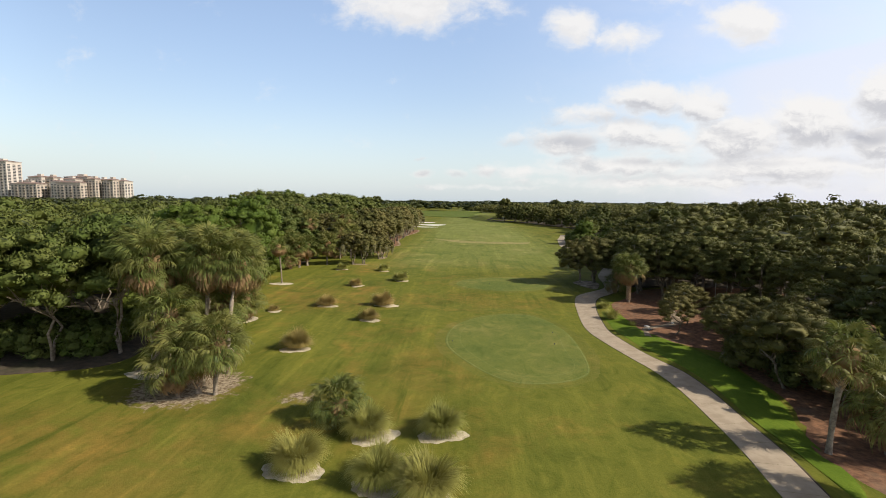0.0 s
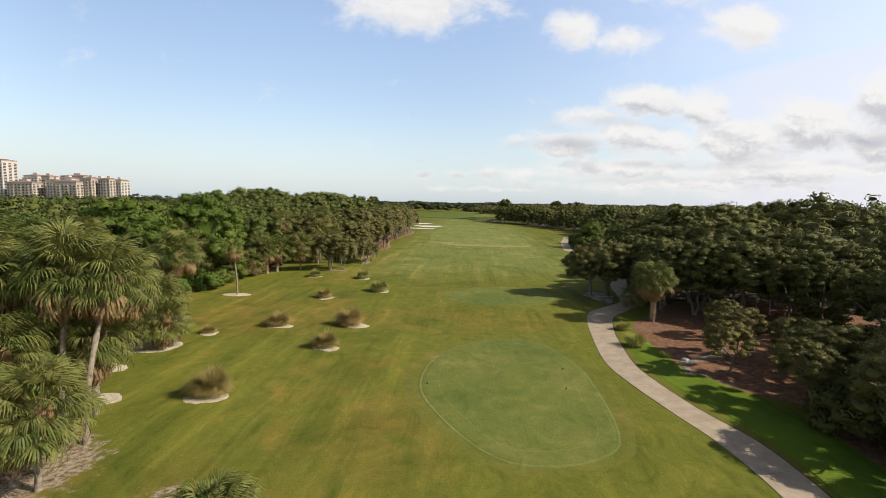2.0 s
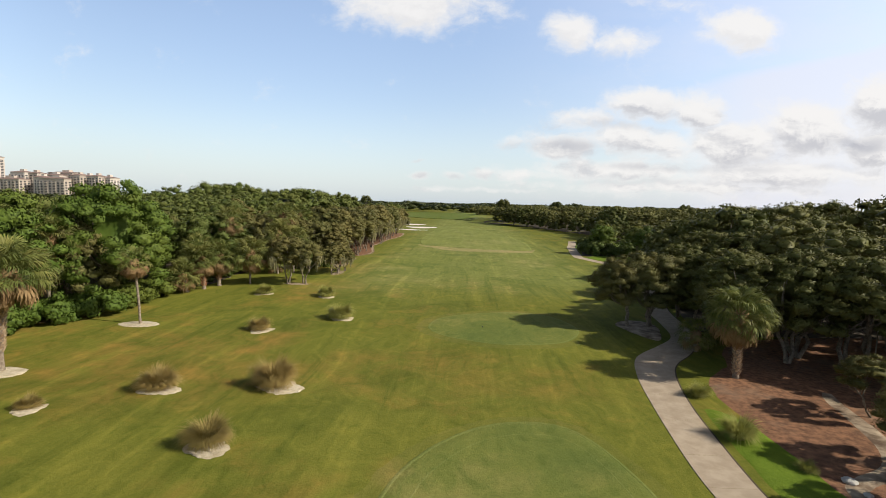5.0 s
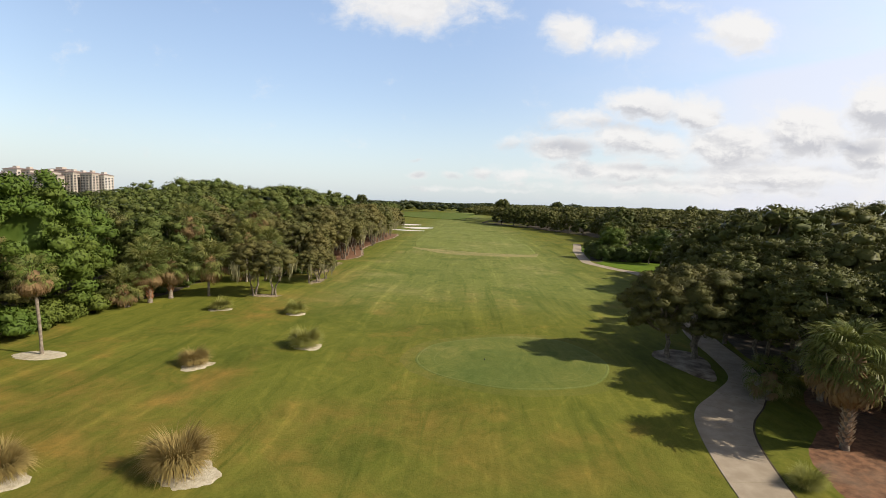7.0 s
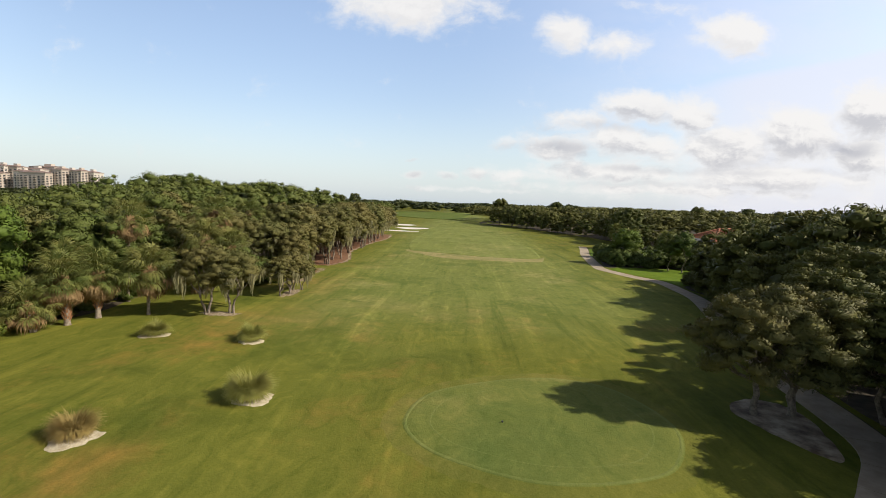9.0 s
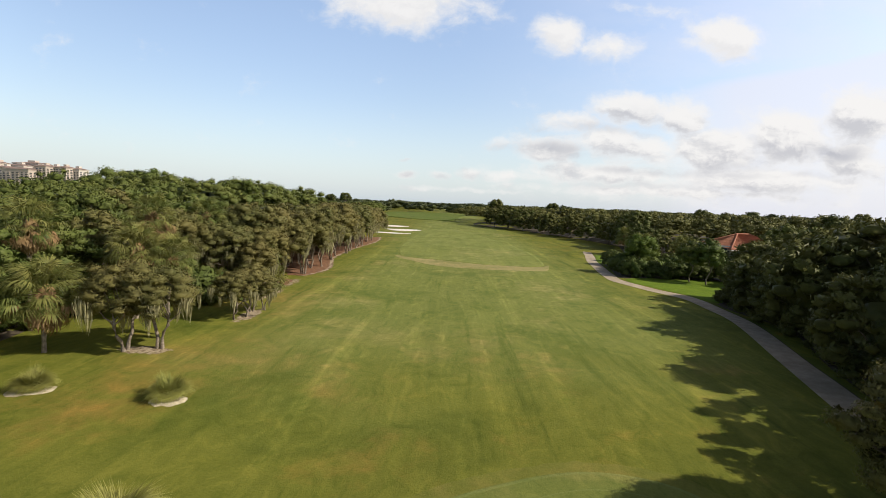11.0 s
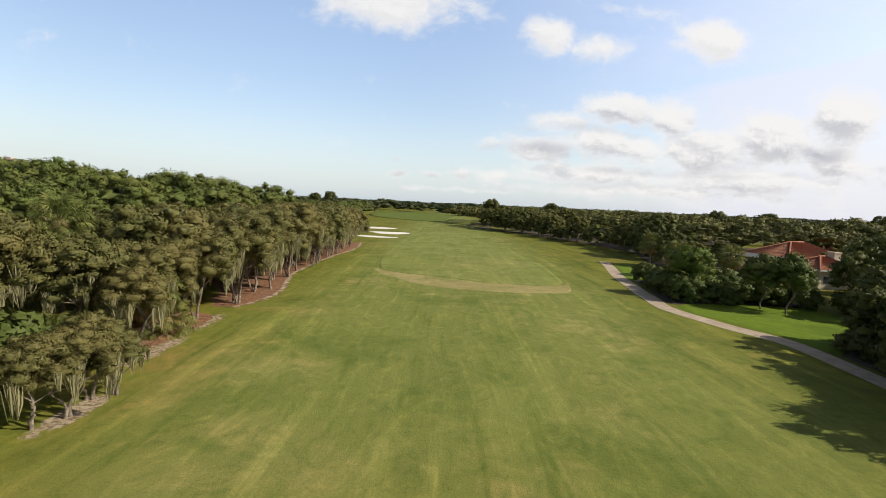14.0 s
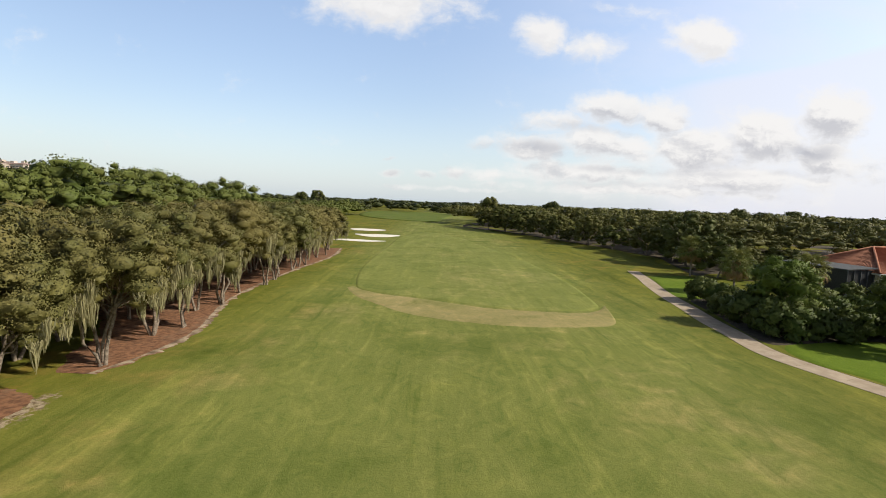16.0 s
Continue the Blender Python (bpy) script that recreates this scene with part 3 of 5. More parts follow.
patch("mulch_bed", [(18.6, 22), (17.9, 26.5), (19.8, 29.8), (21.2, 34), (21.4, 40), (26, 43), (34, 40), (34, 20), (26, 14), (20, 15)], M["straw"], 0.03, 8, "brown mulch and sand below a palm and thicket", "mulch", jitter=0.2)
patch("mulch_bed", [(16.9, 79.0), (17.3, 76.6), (18.4, 73.8), (19.2, 73.5), (20.2, 76.0), (20.6, 79.2), (19.0, 80.4)], M["pale_sandy"], 0.04, 5, "brown mulch bed around two oaks beside the path", "mulch", jitter=0.12)
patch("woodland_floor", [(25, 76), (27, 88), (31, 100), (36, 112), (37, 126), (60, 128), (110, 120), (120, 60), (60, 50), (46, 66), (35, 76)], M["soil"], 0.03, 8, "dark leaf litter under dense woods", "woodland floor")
# Dark sheet over the grass paints the shade under the far trees.
patch("woodland_floor", [(49.5, 189), (57, 206), (55, 230), (52, 248), (39, 290), (27, 320), (14, 356), (40, 420), (140, 400), (170, 250), (120, 160), (84, 178)], M["soil"], 0.03, 8, "dark sheet painted for the shade under far woods", "woodland floor")
patch("house_lawn", [(31.9, 136.5), (34.6, 130.5), (35.4, 126), (40, 124), (50, 128), (54, 138), (50, 146), (42, 147.5), (34, 146), (30.6, 143.5), (30.2, 139.5)], M["lawn"], 0.03, 8, "vivid green lawn behind the cart path", "lawn")
patch("house_lawn", [(33.5, 168.5), (36, 178), (39, 188), (46, 188), (45, 176), (40, 167)], M["lawn"], 0.03, 5, "bright grass strip beside the path", "lawn")
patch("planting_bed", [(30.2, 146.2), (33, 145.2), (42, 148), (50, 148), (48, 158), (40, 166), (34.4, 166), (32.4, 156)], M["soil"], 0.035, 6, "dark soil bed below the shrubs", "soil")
ROW_L = [(-24.5, 133.0), (-26.6, 137), (-27.6, 141), (-31, 146), (-36, 152), (-36.5, 160), (-36.5, 170), (-36, 178), (-35, 192), (-34, 204), (-32, 216)]
ROW_R = [(-22.6, 132.9), (-21.6, 135.7), (-21.2, 140), (-21.4, 145), (-23.0, 152), (-23.8, 158), (-24.0, 168), (-23.8, 176), (-22.8, 192), (-21.9, 203), (-23.2, 216)]
patch("mulch_bed", [(-22.6, 128.4), (-23.8, 129.8), (-26.4, 130.2), (-30, 127), (-30, 121), (-26, 118), (-22.9, 119), (-22.3, 124)], M["straw"], 0.025, 8, "red-brown pine straw bed under oaks", "mulch", 0.4, 14)
tagged(part("mulch_bed", ribbon(ROW_L, ROW_R, 0.025, 30, 5, 0.4), M["straw"], smooth=True), "long red-brown pine straw bed under oaks", "mulch", kind="structure")
rim = [(x - 0.2, y) for x, y in ROW_R], [(x - 0.05, y) for x, y in ROW_R]
tagged(part("sand_edge", ribbon(rim[0], rim[1], 0.032, 40, 2, 0.42), M["pale_sandy"], smooth=True), "pale sandy edge of the pine straw bed", "sand", kind="structure")
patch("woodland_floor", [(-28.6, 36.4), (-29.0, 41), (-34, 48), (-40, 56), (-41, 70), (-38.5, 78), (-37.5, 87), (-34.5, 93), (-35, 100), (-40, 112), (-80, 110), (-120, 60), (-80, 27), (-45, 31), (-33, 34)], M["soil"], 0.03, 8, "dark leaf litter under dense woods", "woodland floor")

# ---- trees ----


def unit(a):
    return a / np.maximum(np.linalg.norm(a, axis=-1, keepdims=True), 1e-9)


def sprays(g, rng, c, n, length, width, outward):
    """Small pointed leaf sprays at places c that face n."""
    k = len(c)
    n = unit(n)
    a = unit(np.cross(n, rng.normal(size=(k, 3))))
    b = np.cross(n, a)
    s = rng.uniform(0.6, 1.4, (k, 1))
    l, w = a * length * s * 0.5, b * width * s * 0.5
    v = np.stack([c - l + w, c - l * 0.7 - w, c + l], 1).reshape(-1, 3)
    g.add(v, np.arange(k * 3).reshape(-1, 3), np.repeat(unit(outward + n * 0.28), 3, 0))


BALLS = {}


def ball(fine):
    if fine not in BALLS:
        bm = bmesh.new()
        bmesh.ops.create_icosphere(bm, subdivisions=fine, radius=1)
        BALLS[fine] = np.array([tuple(v.co) for v in bm.verts]), np.array([[v.index for v in f.verts] for f in bm.faces])
        bm.free()
    return BALLS[fine]


def lump(g, c, r, rng, fine=1, uneven=0.17, loose=0.5):
    """A rough many-sided core inside a heap of leaves."""
    v, t = ball(fine)
    g.add(c + v * r * rng.uniform(1 - uneven, 1 + uneven, (len(v), 1)), t, unit(v + rng.normal(size=v.shape) * loose))


def lobes_of(rng, radius, low, top, count, size, hollow=0.86, power=2.3):
    """Places and radii of the heaps that sit on the shell of a broad crown."""
    out = []
    mid = low + (top - low) * 0.35
    for i in range(count):
        az, up = i * 2.39996 + rng.uniform(-0.5, 0.5), 1.0 - 1.35 * (i + rng.uniform(0, 1)) / count
        s = (1 - abs(up) ** power) ** (1 / power) if up > 0 else 1.0 + 0.25 * up
        f = rng.uniform(hollow, 1.08)
        r = size * rng.uniform(0.6, 1.45)
        reach = max(radius - r * 0.6, 0.1) * (1 + 0.16 * math.sin(2 * az + radius * 7) + 0.10 * math.sin(5 * az + top))
        h = (top - r * 0.6 - mid) if up > 0 else (mid - low) * 2.2
        out.append((np.array([math.cos(az) * s * reach * f, math.sin(az) * s * reach * f, mid + up * h * f]), r))
    return out


def crown_geo(rng, lobes, per, length, width, core=0.74, squash=0.62, loose=0.45, fine=1, heart_core=0.56):
    """Heaps of leaves, each full on top and hollow below, round a dense heart."""
    g = Geo()
    heart = sum(c for c, r in lobes) / len(lobes)
    if heart_core:
        half = np.sqrt(sum((c - heart) ** 2 for c, r in lobes) / len(lobes)) * np.array([1.35, 1.35, 1.25]) * heart_core
        lump(g, heart, half, rng, 2, 0.24, 0.9)
    for c, r in lobes:
        k = max(int(per * min(r, 2.5) ** 1.5), 6)
        d = unit(rng.normal(size=(k, 3)) + np.array([0, 0, 0.5]))
        out = unit(d + 0.30 * unit(c - heart))
        d[:, 2] *= squash
        depth = 0.70 + 0.46 * rng.uniform(0, 1, (k, 1)) ** 1.3
        sprays(g, rng, c + d * r * depth, d + rng.normal(size=(k, 3)) * loose, length, width, out)
        if core:
            lump(g, c - np.array([0, 0, 0.08 * r]), r * core * np.array([1, 1, squash]), rng, fine)
    return g


def limbs_geo(rng, fork, trunk_r, lobes, count, base=(0, 0, 0), stems=1, lean=0.3, limb_r=0.5):
    """Crooked stems that part near the ground and fork into limbs below the crown."""
    g = Geo()
    first = rng.uniform(0, 6.28)
    for s in range(stems):
        a = first + 6.28 * s / stems + rng.uniform(-0.5, 0.5)
        out = Vector((math.cos(a), math.sin(a), 0))
        foot = Vector(base) + out * (0.0 if stems == 1 else 0.16)
        tip = out * lean * rng.uniform(0.7, 1.3) + Vector((0, 0, fork * rng.uniform(0.85, 1.15)))
        way = [foot.lerp(tip, f) + Vector((*(rng.normal(size=2) * 0.09 * fork ** 0.5), 0)) for f in (0.3, 0.55, 0.8)]
        g.tube([foot - Vector((0, 0, 0.3)), foot + Vector((0, 0, 0.12)), *way, tip], [trunk_r * k for k in (1.7, 1.25, 1.02, 0.95, 0.9, 0.8)], 8)
        side = [q for q in lobes if Vector(q[0]).xy.dot(out.xy) > -0.8] or lobes
        for i in range(count):
            c, r = side[int(rng.integers(len(side)))]
            start, end = way[2].lerp(tip, rng.uniform(0.2, 1.0)), Vector(c)
            b1 = start.lerp(end, 0.35) + Vector(rng.normal(size=3) * 0.22) + Vector((0, 0, -0.05 * (end - start).length))
            b2 = start.lerp(end, 0.7) + Vector(rng.normal(size=3) * 0.25)
            g.tube([start, b1, b2, end], [trunk_r * limb_r * 1.2, trunk_r * limb_r * 0.9, trunk_r * limb_r * 0.6, trunk_r * 0.12], 5)
    return g


def moss_geo(rng, lobes, count, low, reach=1.5):
    """Moss in ragged tufts that hang from the crown's rim and taper to their ends."""
    g = Geo()
    for i in range(count):
        c, r = lobes[int(rng.integers(len(lobes)))]
        a = math.atan2(c[1], c[0]) + rng.uniform(-0.9, 0.9)
        p = np.array([c[0] + math.cos(a) * r * 0.6, c[1] + math.sin(a) * r * 0.6, c[2] - r * rng.uniform(0.1, 0.5)])
        long, wide = reach * rng.uniform(0.3, 1.0) ** 1.2, rng.uniform(0.07, 0.22)
        k = 30
        o = p + np.concatenate([rng.normal(size=(k, 2)) * wide, rng.uniform(-0.25, 0.15, (k, 1))], 1)
        t = rng.uniform(0, 3.14, k)
        w = np.stack([np.cos(t), np.sin(t), 0 * t], 1) * rng.uniform(0.018, 0.045, (k, 1))
        l = long * rng.uniform(0.35, 1.0, (k, 1))
        pull = (p - o) * np.array([1, 1, 0])
        down = np.array([0, 0, -1.0])
        q = o + pull * 0.25 + down * l * 0.5 + np.concatenate([rng.normal(size=(k, 2)) * 0.04, np.zeros((k, 1))], 1)
        e = o + pull * 0.7 + down * l + np.concatenate([rng.normal(size=(k, 2)) * 0.03, np.zeros((k, 1))], 1)
        v = np.stack([o - w * 0.6, o + w * 0.6, q + w, q - w, e], 1).reshape(-1, 3)
        base = np.arange(k)[:, None] * 5
        g.add(v, np.concatenate([base + f for f in ([0, 1, 2], [0, 2, 3], [3, 2, 4])], 1).reshape(-1, 3))
    return g


def build_tree(name, seed, radius, low, top, count, size, per, length, width, mat, fork, trunk_r, stems=1, limbs=6, moss=0, label="", category="tree", group="", flat_lean=0.5, power=2.3, squash=0.62, fine=1):
    """A broadleaf tree at the origin."""
    rng = np.random.default_rng(seed)
    root = tagged(new(name), label, category, group)
    lobes = lobes_of(rng, radius, low, top, count, size, power=power)
    part("trunk", limbs_geo(rng, fork, trunk_r, lobes, limbs, stems=stems, lean=flat_lean), M["bark"], root, smooth=True)
    part("crown", crown_geo(rng, lobes, per, length, width, squash=squash, fine=fine), M[mat], root)
    if moss:
        low_lobes = sorted(lobes, key=lambda q: q[0][2])[:max(4, int(count * 0.45))]
        part("moss", moss_geo(rng, low_lobes, moss, low, 2.2), M["moss"], root, "grey-green hanging moss")["kind"] = "stuff"
    return root


def stand(x, y, turn=0.0, size=1.0, tall=1.0, sink=0.05):
    return Matrix.Translation((x, y, hgt(x, y) - sink)) @ pose(0, 0, 0, 0, 0, turn) @ Matrix.Diagonal((size, size, size * tall, 1))


def plant(kinds, spots, rnd, spread=0.15, tall=0.12):
    """Stands copies of the kinds at the spots; the first of each kind is moved, not copied."""
    for i, spot in enumerate(spots):
        x, y = spot[:2]
        s = spot[2] if len(spot) > 2 else 1.0
        kind = kinds[i % len(kinds)]
        m = stand(x, y, rnd.uniform(0, 360), s * rnd.uniform(1 - spread, 1 + spread), rnd.uniform(1 - tall, 1 + tall))
        if kind["used"]:
            ob = copy_thing(kind["ob"], m)
            ob.scale = m.to_scale()
        else:
            kind["ob"].matrix_basis = m
            kind["used"] = True


def kinds_of(*obs):
    return [{"ob": o, "used": False} for o in obs]


rnd = random.Random(5)
# live oaks along the left of the fairway, hung with moss
row_oaks = kinds_of(*[build_tree("oak_tree", 40 + i, 4.3, 4.3, 10.3, 84, 0.86, 330 if i < 3 else 150, 0.15 if i < 3 else 0.24, 0.085 if i < 3 else 0.14, "oak", 4.0, 0.115, stems=2 + (i % 2), limbs=6, moss=52, flat_lean=1.1, power=3.0, squash=0.6,
                                 label="live oak with olive leaves and hanging moss on pine straw", group="oaks beside the fairway") for i in range(5)])
row, behind = [], []
for j, y in enumerate(np.arange(122, 216, 4.7)):
    for i, x in enumerate((-23.4, -28.4, -33.6, -38.6)):
        px, py = x + rnd.uniform(-1.0, 1.0) - 0.015 * (y - 121), y + rnd.uniform(-1.5, 1.5) + (2.3 if i % 2 else 0)
        size = 1.0 + 0.16 * noise.noise(Vector((px * 0.2, py * 0.13, 2)))
        if i or y > 132:
            (row if i < 2 else behind).append((px, py, size))
row += [(-22.8, 134.4, 1.0), (-23.8, 127.4, 0.9), (-24.6, 121.6, 0.85), (-28.4, 118.6, 0.9), (-34.0, 117.0, 0.95)]
plant(row_oaks[:3], [p for p in row if p[0] > -26.2], rnd, 0.06, 0.06)
plant(row_oaks[3:], [p for p in row if p[0] <= -26.2], rnd, 0.06, 0.06)
small_oaks = kinds_of(*[build_tree("oak_tree", 60 + i, (2.3, 2.5, 2.8)[i], 2.6, 5.9, 56, 0.54, 560, 0.12, 0.065, "oak", 2.4, 0.105, stems=(2, 2, 1)[i], limbs=5, moss=16 if i < 2 else 0, flat_lean=0.8, squash=0.5,
                                   label="young live oak with spreading olive crown", group="young oaks") for i in range(3)])
plant(small_oaks[:2], [(-23.9, 95.6, 1.15), (-21.9, 96.5, 1.1), (-20.6, 105.8, 0.82), (-19.9, 107.2, 0.84), (-20.4, 109.4, 0.88), (-19.5, 110.2, 0.72), (-23.6, 118.4, 1.05)], rnd, 0.04, 0.04)
plant(small_oaks[2:], [(20.2, 48.3, 0.7), (23.0, 52.3, 0.72), (21.6, 42.5, 0.72), (25.6, 46.0, 0.8), (22.2, 35.4, 1.0), (24.6, 38.4, 0.95), (27.5, 41.0, 1.0), (26.5, 50.5, 0.7), (23.2, 32.0, 0.8), (25.0, 58.0, 0.62)], rnd, 0.05, 0.05)
# the pair of oaks in the bed between tee and path
tee_oaks = kinds_of(build_tree("oak_tree", 71, 3.9, 2.6, 8.7, 80, 0.75, 520, 0.15, 0.09, "oak", 2.6, 0.20, limbs=9, squash=0.55, label="spreading live oak in a mulch bed beside the path", group="oaks beside the path"),
                    build_tree("oak_tree", 72, 4.2, 2.6, 8.9, 84, 0.75, 520, 0.15, 0.09, "oak", 2.5, 0.20, stems=2, limbs=6, squash=0.55, label="forked live oak in a mulch bed beside the path", group="oaks beside the path"))
plant(tee_oaks, [(17.8, 78.2, 0.86), (20.0, 78.2, 0.87)], rnd, 0.0, 0.0)

# woods: front trees stand singly, the mass behind is joined
front_kinds = kinds_of(*[build_tree("oak_tree", 80 + i, 5.2, 2.4, 12.0, 84, 0.95, 130, 0.27, 0.17, ("wood", "oak", "wood")[i], 4.0, 0.22, limbs=7, power=2.0,
                                    label="tall dense woodland oak with rounded leafy crown", group="trees at the woods' edge") for i in range(3)])
hollow_kinds = kinds_of(*[build_tree("oak_tree", 86 + i, 5.6, 5.6, 12.2, 84, 0.95, 130, 0.26, 0.16, "wood", 5.6, 0.12, stems=2, limbs=6, flat_lean=1.0, power=2.0,
                                     label="tall woodland oak with high dense crown over dark shade", group="trees at the woods' edge") for i in range(2)])
dark_kinds = kinds_of(*[build_tree("oak_tree", 90 + i, 5.4, 3.8, 12.0, 90, 0.82, 170, 0.23, 0.15, "far_oak", 4.4, 0.20, stems=2, limbs=5, flat_lean=1.0, power=2.1, squash=0.5,
                                   label="tall live oak with dark olive crown over mulch", group="trees above the mulch bed") for i in range(3)])
green_kinds = kinds_of(build_tree("maple_tree", 97, 4.9, 1.2, 11.8, 90, 0.95, 190, 0.26, 0.17, "green", 3.4, 0.22, limbs=7, label="bright green broadleaf tree at the woods' edge", group="trees at the woods' edge"))


def inside(poly, x, y):
    c = False
    for (x0, y0), (x1, y1) in zip(poly, poly[1:] + poly[:1]):
        if (y0 > y) != (y1 > y) and x < (x1 - x0) * (y - y0) / (y1 - y0) + x0:
            c = not c
    return c


LEFT_WOODS = [(-33, 39), (-34, 46), (-40, 54), (-43, 62), (-41.5, 71), (-39, 78), (-38.5, 88), (-38, 94), (-34, 100), (-36, 110), (-42, 117), (-42.5, 140), (-42.5, 210), (-34, 222), (-36, 250), (-40, 300), (-62, 470),
              (-140, 470), (-140, 20), (-60, 24), (-45, 34)]
RIGHT_WOODS = [(27, 33), (33, 22), (100, 12), (100, 128), (39, 127), (37, 112), (32.5, 100), (28.3, 90), (25.8, 79), (26.5, 70), (36, 67), (34, 60), (31, 50), (29, 44), (25, 38)]
RIGHT_FAR = [(48, 187), (56, 206), (54, 230), (51, 248), (38, 290), (26, 320), (8, 366), (-2, 386), (20, 470), (220, 470), (220, 128), (78, 128), (74, 182)]


def edge_distance(poly, x, y):
    best = 1e9
    for (x0, y0), (x1, y1) in zip(poly, poly[1:] + poly[:1]):
        dx, dy = x1 - x0, y1 - y0
        f = min(max(((x - x0) * dx + (y - y0) * dy) / (dx * dx + dy * dy), 0), 1)
        best = min(best, math.hypot(x - x0 - f * dx, y - y0 - f * dy))
    return best


def joined_kinds(seed, mat_scale, n=5):
    out = []
    for i in range(n):
        rng = np.random.default_rng(seed + i)
        lobes = [q for q in lobes_of(rng, 4.9, 4.4, 11.8, 46, 0.95, power=2.0) if q[0][2] > 6.6]
        out.append(crown_geo(rng, lobes, 84, 0.22 * mat_scale, 0.15 * mat_scale))
    return out


def coarse_kinds(seed, per=22, leaf=0.62, size=2.0):
    out = []
    for i in range(5):
        rng = np.random.default_rng(seed + i)
        out.append(crown_geo(rng, [q for q in lobes_of(rng, 6.4, 4.0, 11.5, 24, size * 0.8, power=2.0) if q[0][2] > 7.6], per, leaf, leaf * 0.65, 0.64, heart_core=0.55))
    return out


def wood_mass(name, poly, first, near, tall, mat, label, spacing=5.4, thin=None, seed=1, uneven=(0.76, 1.12)):
    """Trees of a wood: a list of spots for its edge and one joined mass for the rest."""
    r = random.Random(seed)
    xs, ys = [p[0] for p in poly], [p[1] for p in poly]
    shapes, coarse, middle = joined_kinds(seed * 100, 1.0), coarse_kinds(seed * 100 + 50), coarse_kinds(seed * 100 + 70, 44, 0.38, 1.6)
    g, spots = Geo(), []
    y = min(ys)
    while y < max(ys):
        x = min(xs)
        while x < max(xs):
            px, py = x + r.uniform(-1.7, 1.7), y + r.uniform(-1.7, 1.7)
            if inside(poly, px, py) and not (thin and thin(px, py, r)):
                d = edge_distance(poly, px, py)
                h = tall(px, py, d) * r.uniform(*uneven)
                if d < first and near(px, py):  # edge trees
                    spots.append((px, py, h / 12.2))
                elif (math.hypot(px, max(py - 104, 0)) > 72 or d > 14) and not (-76 < px < 0 and 135 < py < 214):
                    if r.random() < 0.6:
                        s = h / 11.5
                        far_off = math.hypot(px, max(py - 104, 0)) > 120 or abs(px) > 95
                        g.merge((coarse if far_off else middle)[r.randrange(5)], Matrix.Translation((px, py, 0)) @ pose(0, 0, 0, 0, 0, r.uniform(0, 360)) @ Matrix.Diagonal((max(s, 0.9), max(s, 0.9), s, 1)))
                else:
                    s = h / 11.8
                    g.merge(shapes[r.randrange(len(shapes))], Matrix.Translation((px, py, 0)) @ pose(0, 0, 0, 0, 0, r.uniform(0, 360)) @ Matrix.Diagonal((max(s, 0.9), max(s, 0.9), s, 1)))
            x += spacing
        y += spacing
    if g.n:
        tagged(part(name, g, M[mat]), label, "woods", kind="stuff")
    return spots


def left_tall(x, y, d):
    h = 9.8 + min(d * 0.13, 2.5) if y < 114 else (11.6 + 3.3 * smoothstep(128, 165, y) - 6.4 * smoothstep(206, 214, y) if x > -84 and y < 240 else 10.0)
    return h + 1.8 * noise.noise(Vector((x * 0.055, y * 0.055, 1)))


def right_tall(x, y, d):
    """Low trees by the path, and a hump of tall ones deeper in the wood."""
    h = 7.2 + min(d * 0.5, 4.6) if y < 45 else 8.0 + 1.5 * smoothstep(80, 92, y) + min(d * 0.30, 2.2)
    return h + 3.2 * smoothstep(48, 66, x) * smoothstep(75, 105, y) + 1.3 * noise.noise(Vector((x * 0.06, y * 0.06, 4)))


shapes_behind, mass = joined_kinds(900, 0.8), Geo()
for i, (x, y, size) in enumerate(behind):
    mass.merge(shapes_behind[i % 5], Matrix.Translation((x, y, -0.3)) @ pose(0, 0, 0, 0, 0, 70 * i) @ Matrix.Diagonal((0.86 * size, 0.86 * size, 0.88 * size, 1)))
tagged(part("woods", mass, M["oak"]), "olive oak crowns behind the front row", "woods", kind="stuff")
spots = wood_mass("woods", LEFT_WOODS, 6.5, lambda x, y: 22 < y < 125 and x > -64, left_tall, "wood", "dense green coastal woods with rounded crowns", 5.6,
                  lambda x, y, r: x < -80 and r.random() < 0.3, 11, (0.88, 1.08))
plant(front_kinds, [p for p in spots if p[1] > 56], rnd, 0.05, 0.05)
plant(hollow_kinds, [p for p in spots if p[1] <= 56] + [(-29.8, 38.8, 0.92), (-33.8, 36.6, 0.9), (-38.6, 35.0, 0.9), (-43.4, 33.0, 0.9), (-27.6, 43.0, 0.85)], rnd, 0.04, 0.04)
plant(green_kinds, [(-38.0, 80.5, 1.16), (-42.0, 70.0, 1.05), (-41.5, 88, 1.0)], rnd, 0.03, 0.03)
spots = wood_mass("woods", RIGHT_WOODS, 6.0, lambda x, y: x < 60, right_tall, "far_oak", "dense dark olive woods with rounded crowns", 5.9, None, 23)
plant(dark_kinds, [p for p in spots if p[1] <= 92] + [(25.6, 73.0, 0.70), (29.0, 70.0, 0.72), (24.8, 77.6, 0.66), (31.5, 66.4, 0.74), (25.0, 83.0, 0.66), (35.0, 63.0, 0.76), (24.4, 70.8, 0.70), (27.2, 68.4, 0.78), (30.6, 67.4, 0.8), (26.0, 75.4, 0.74)], rnd, 0.05, 0.05)
low_spots = [p for p in spots if p[1] > 92]
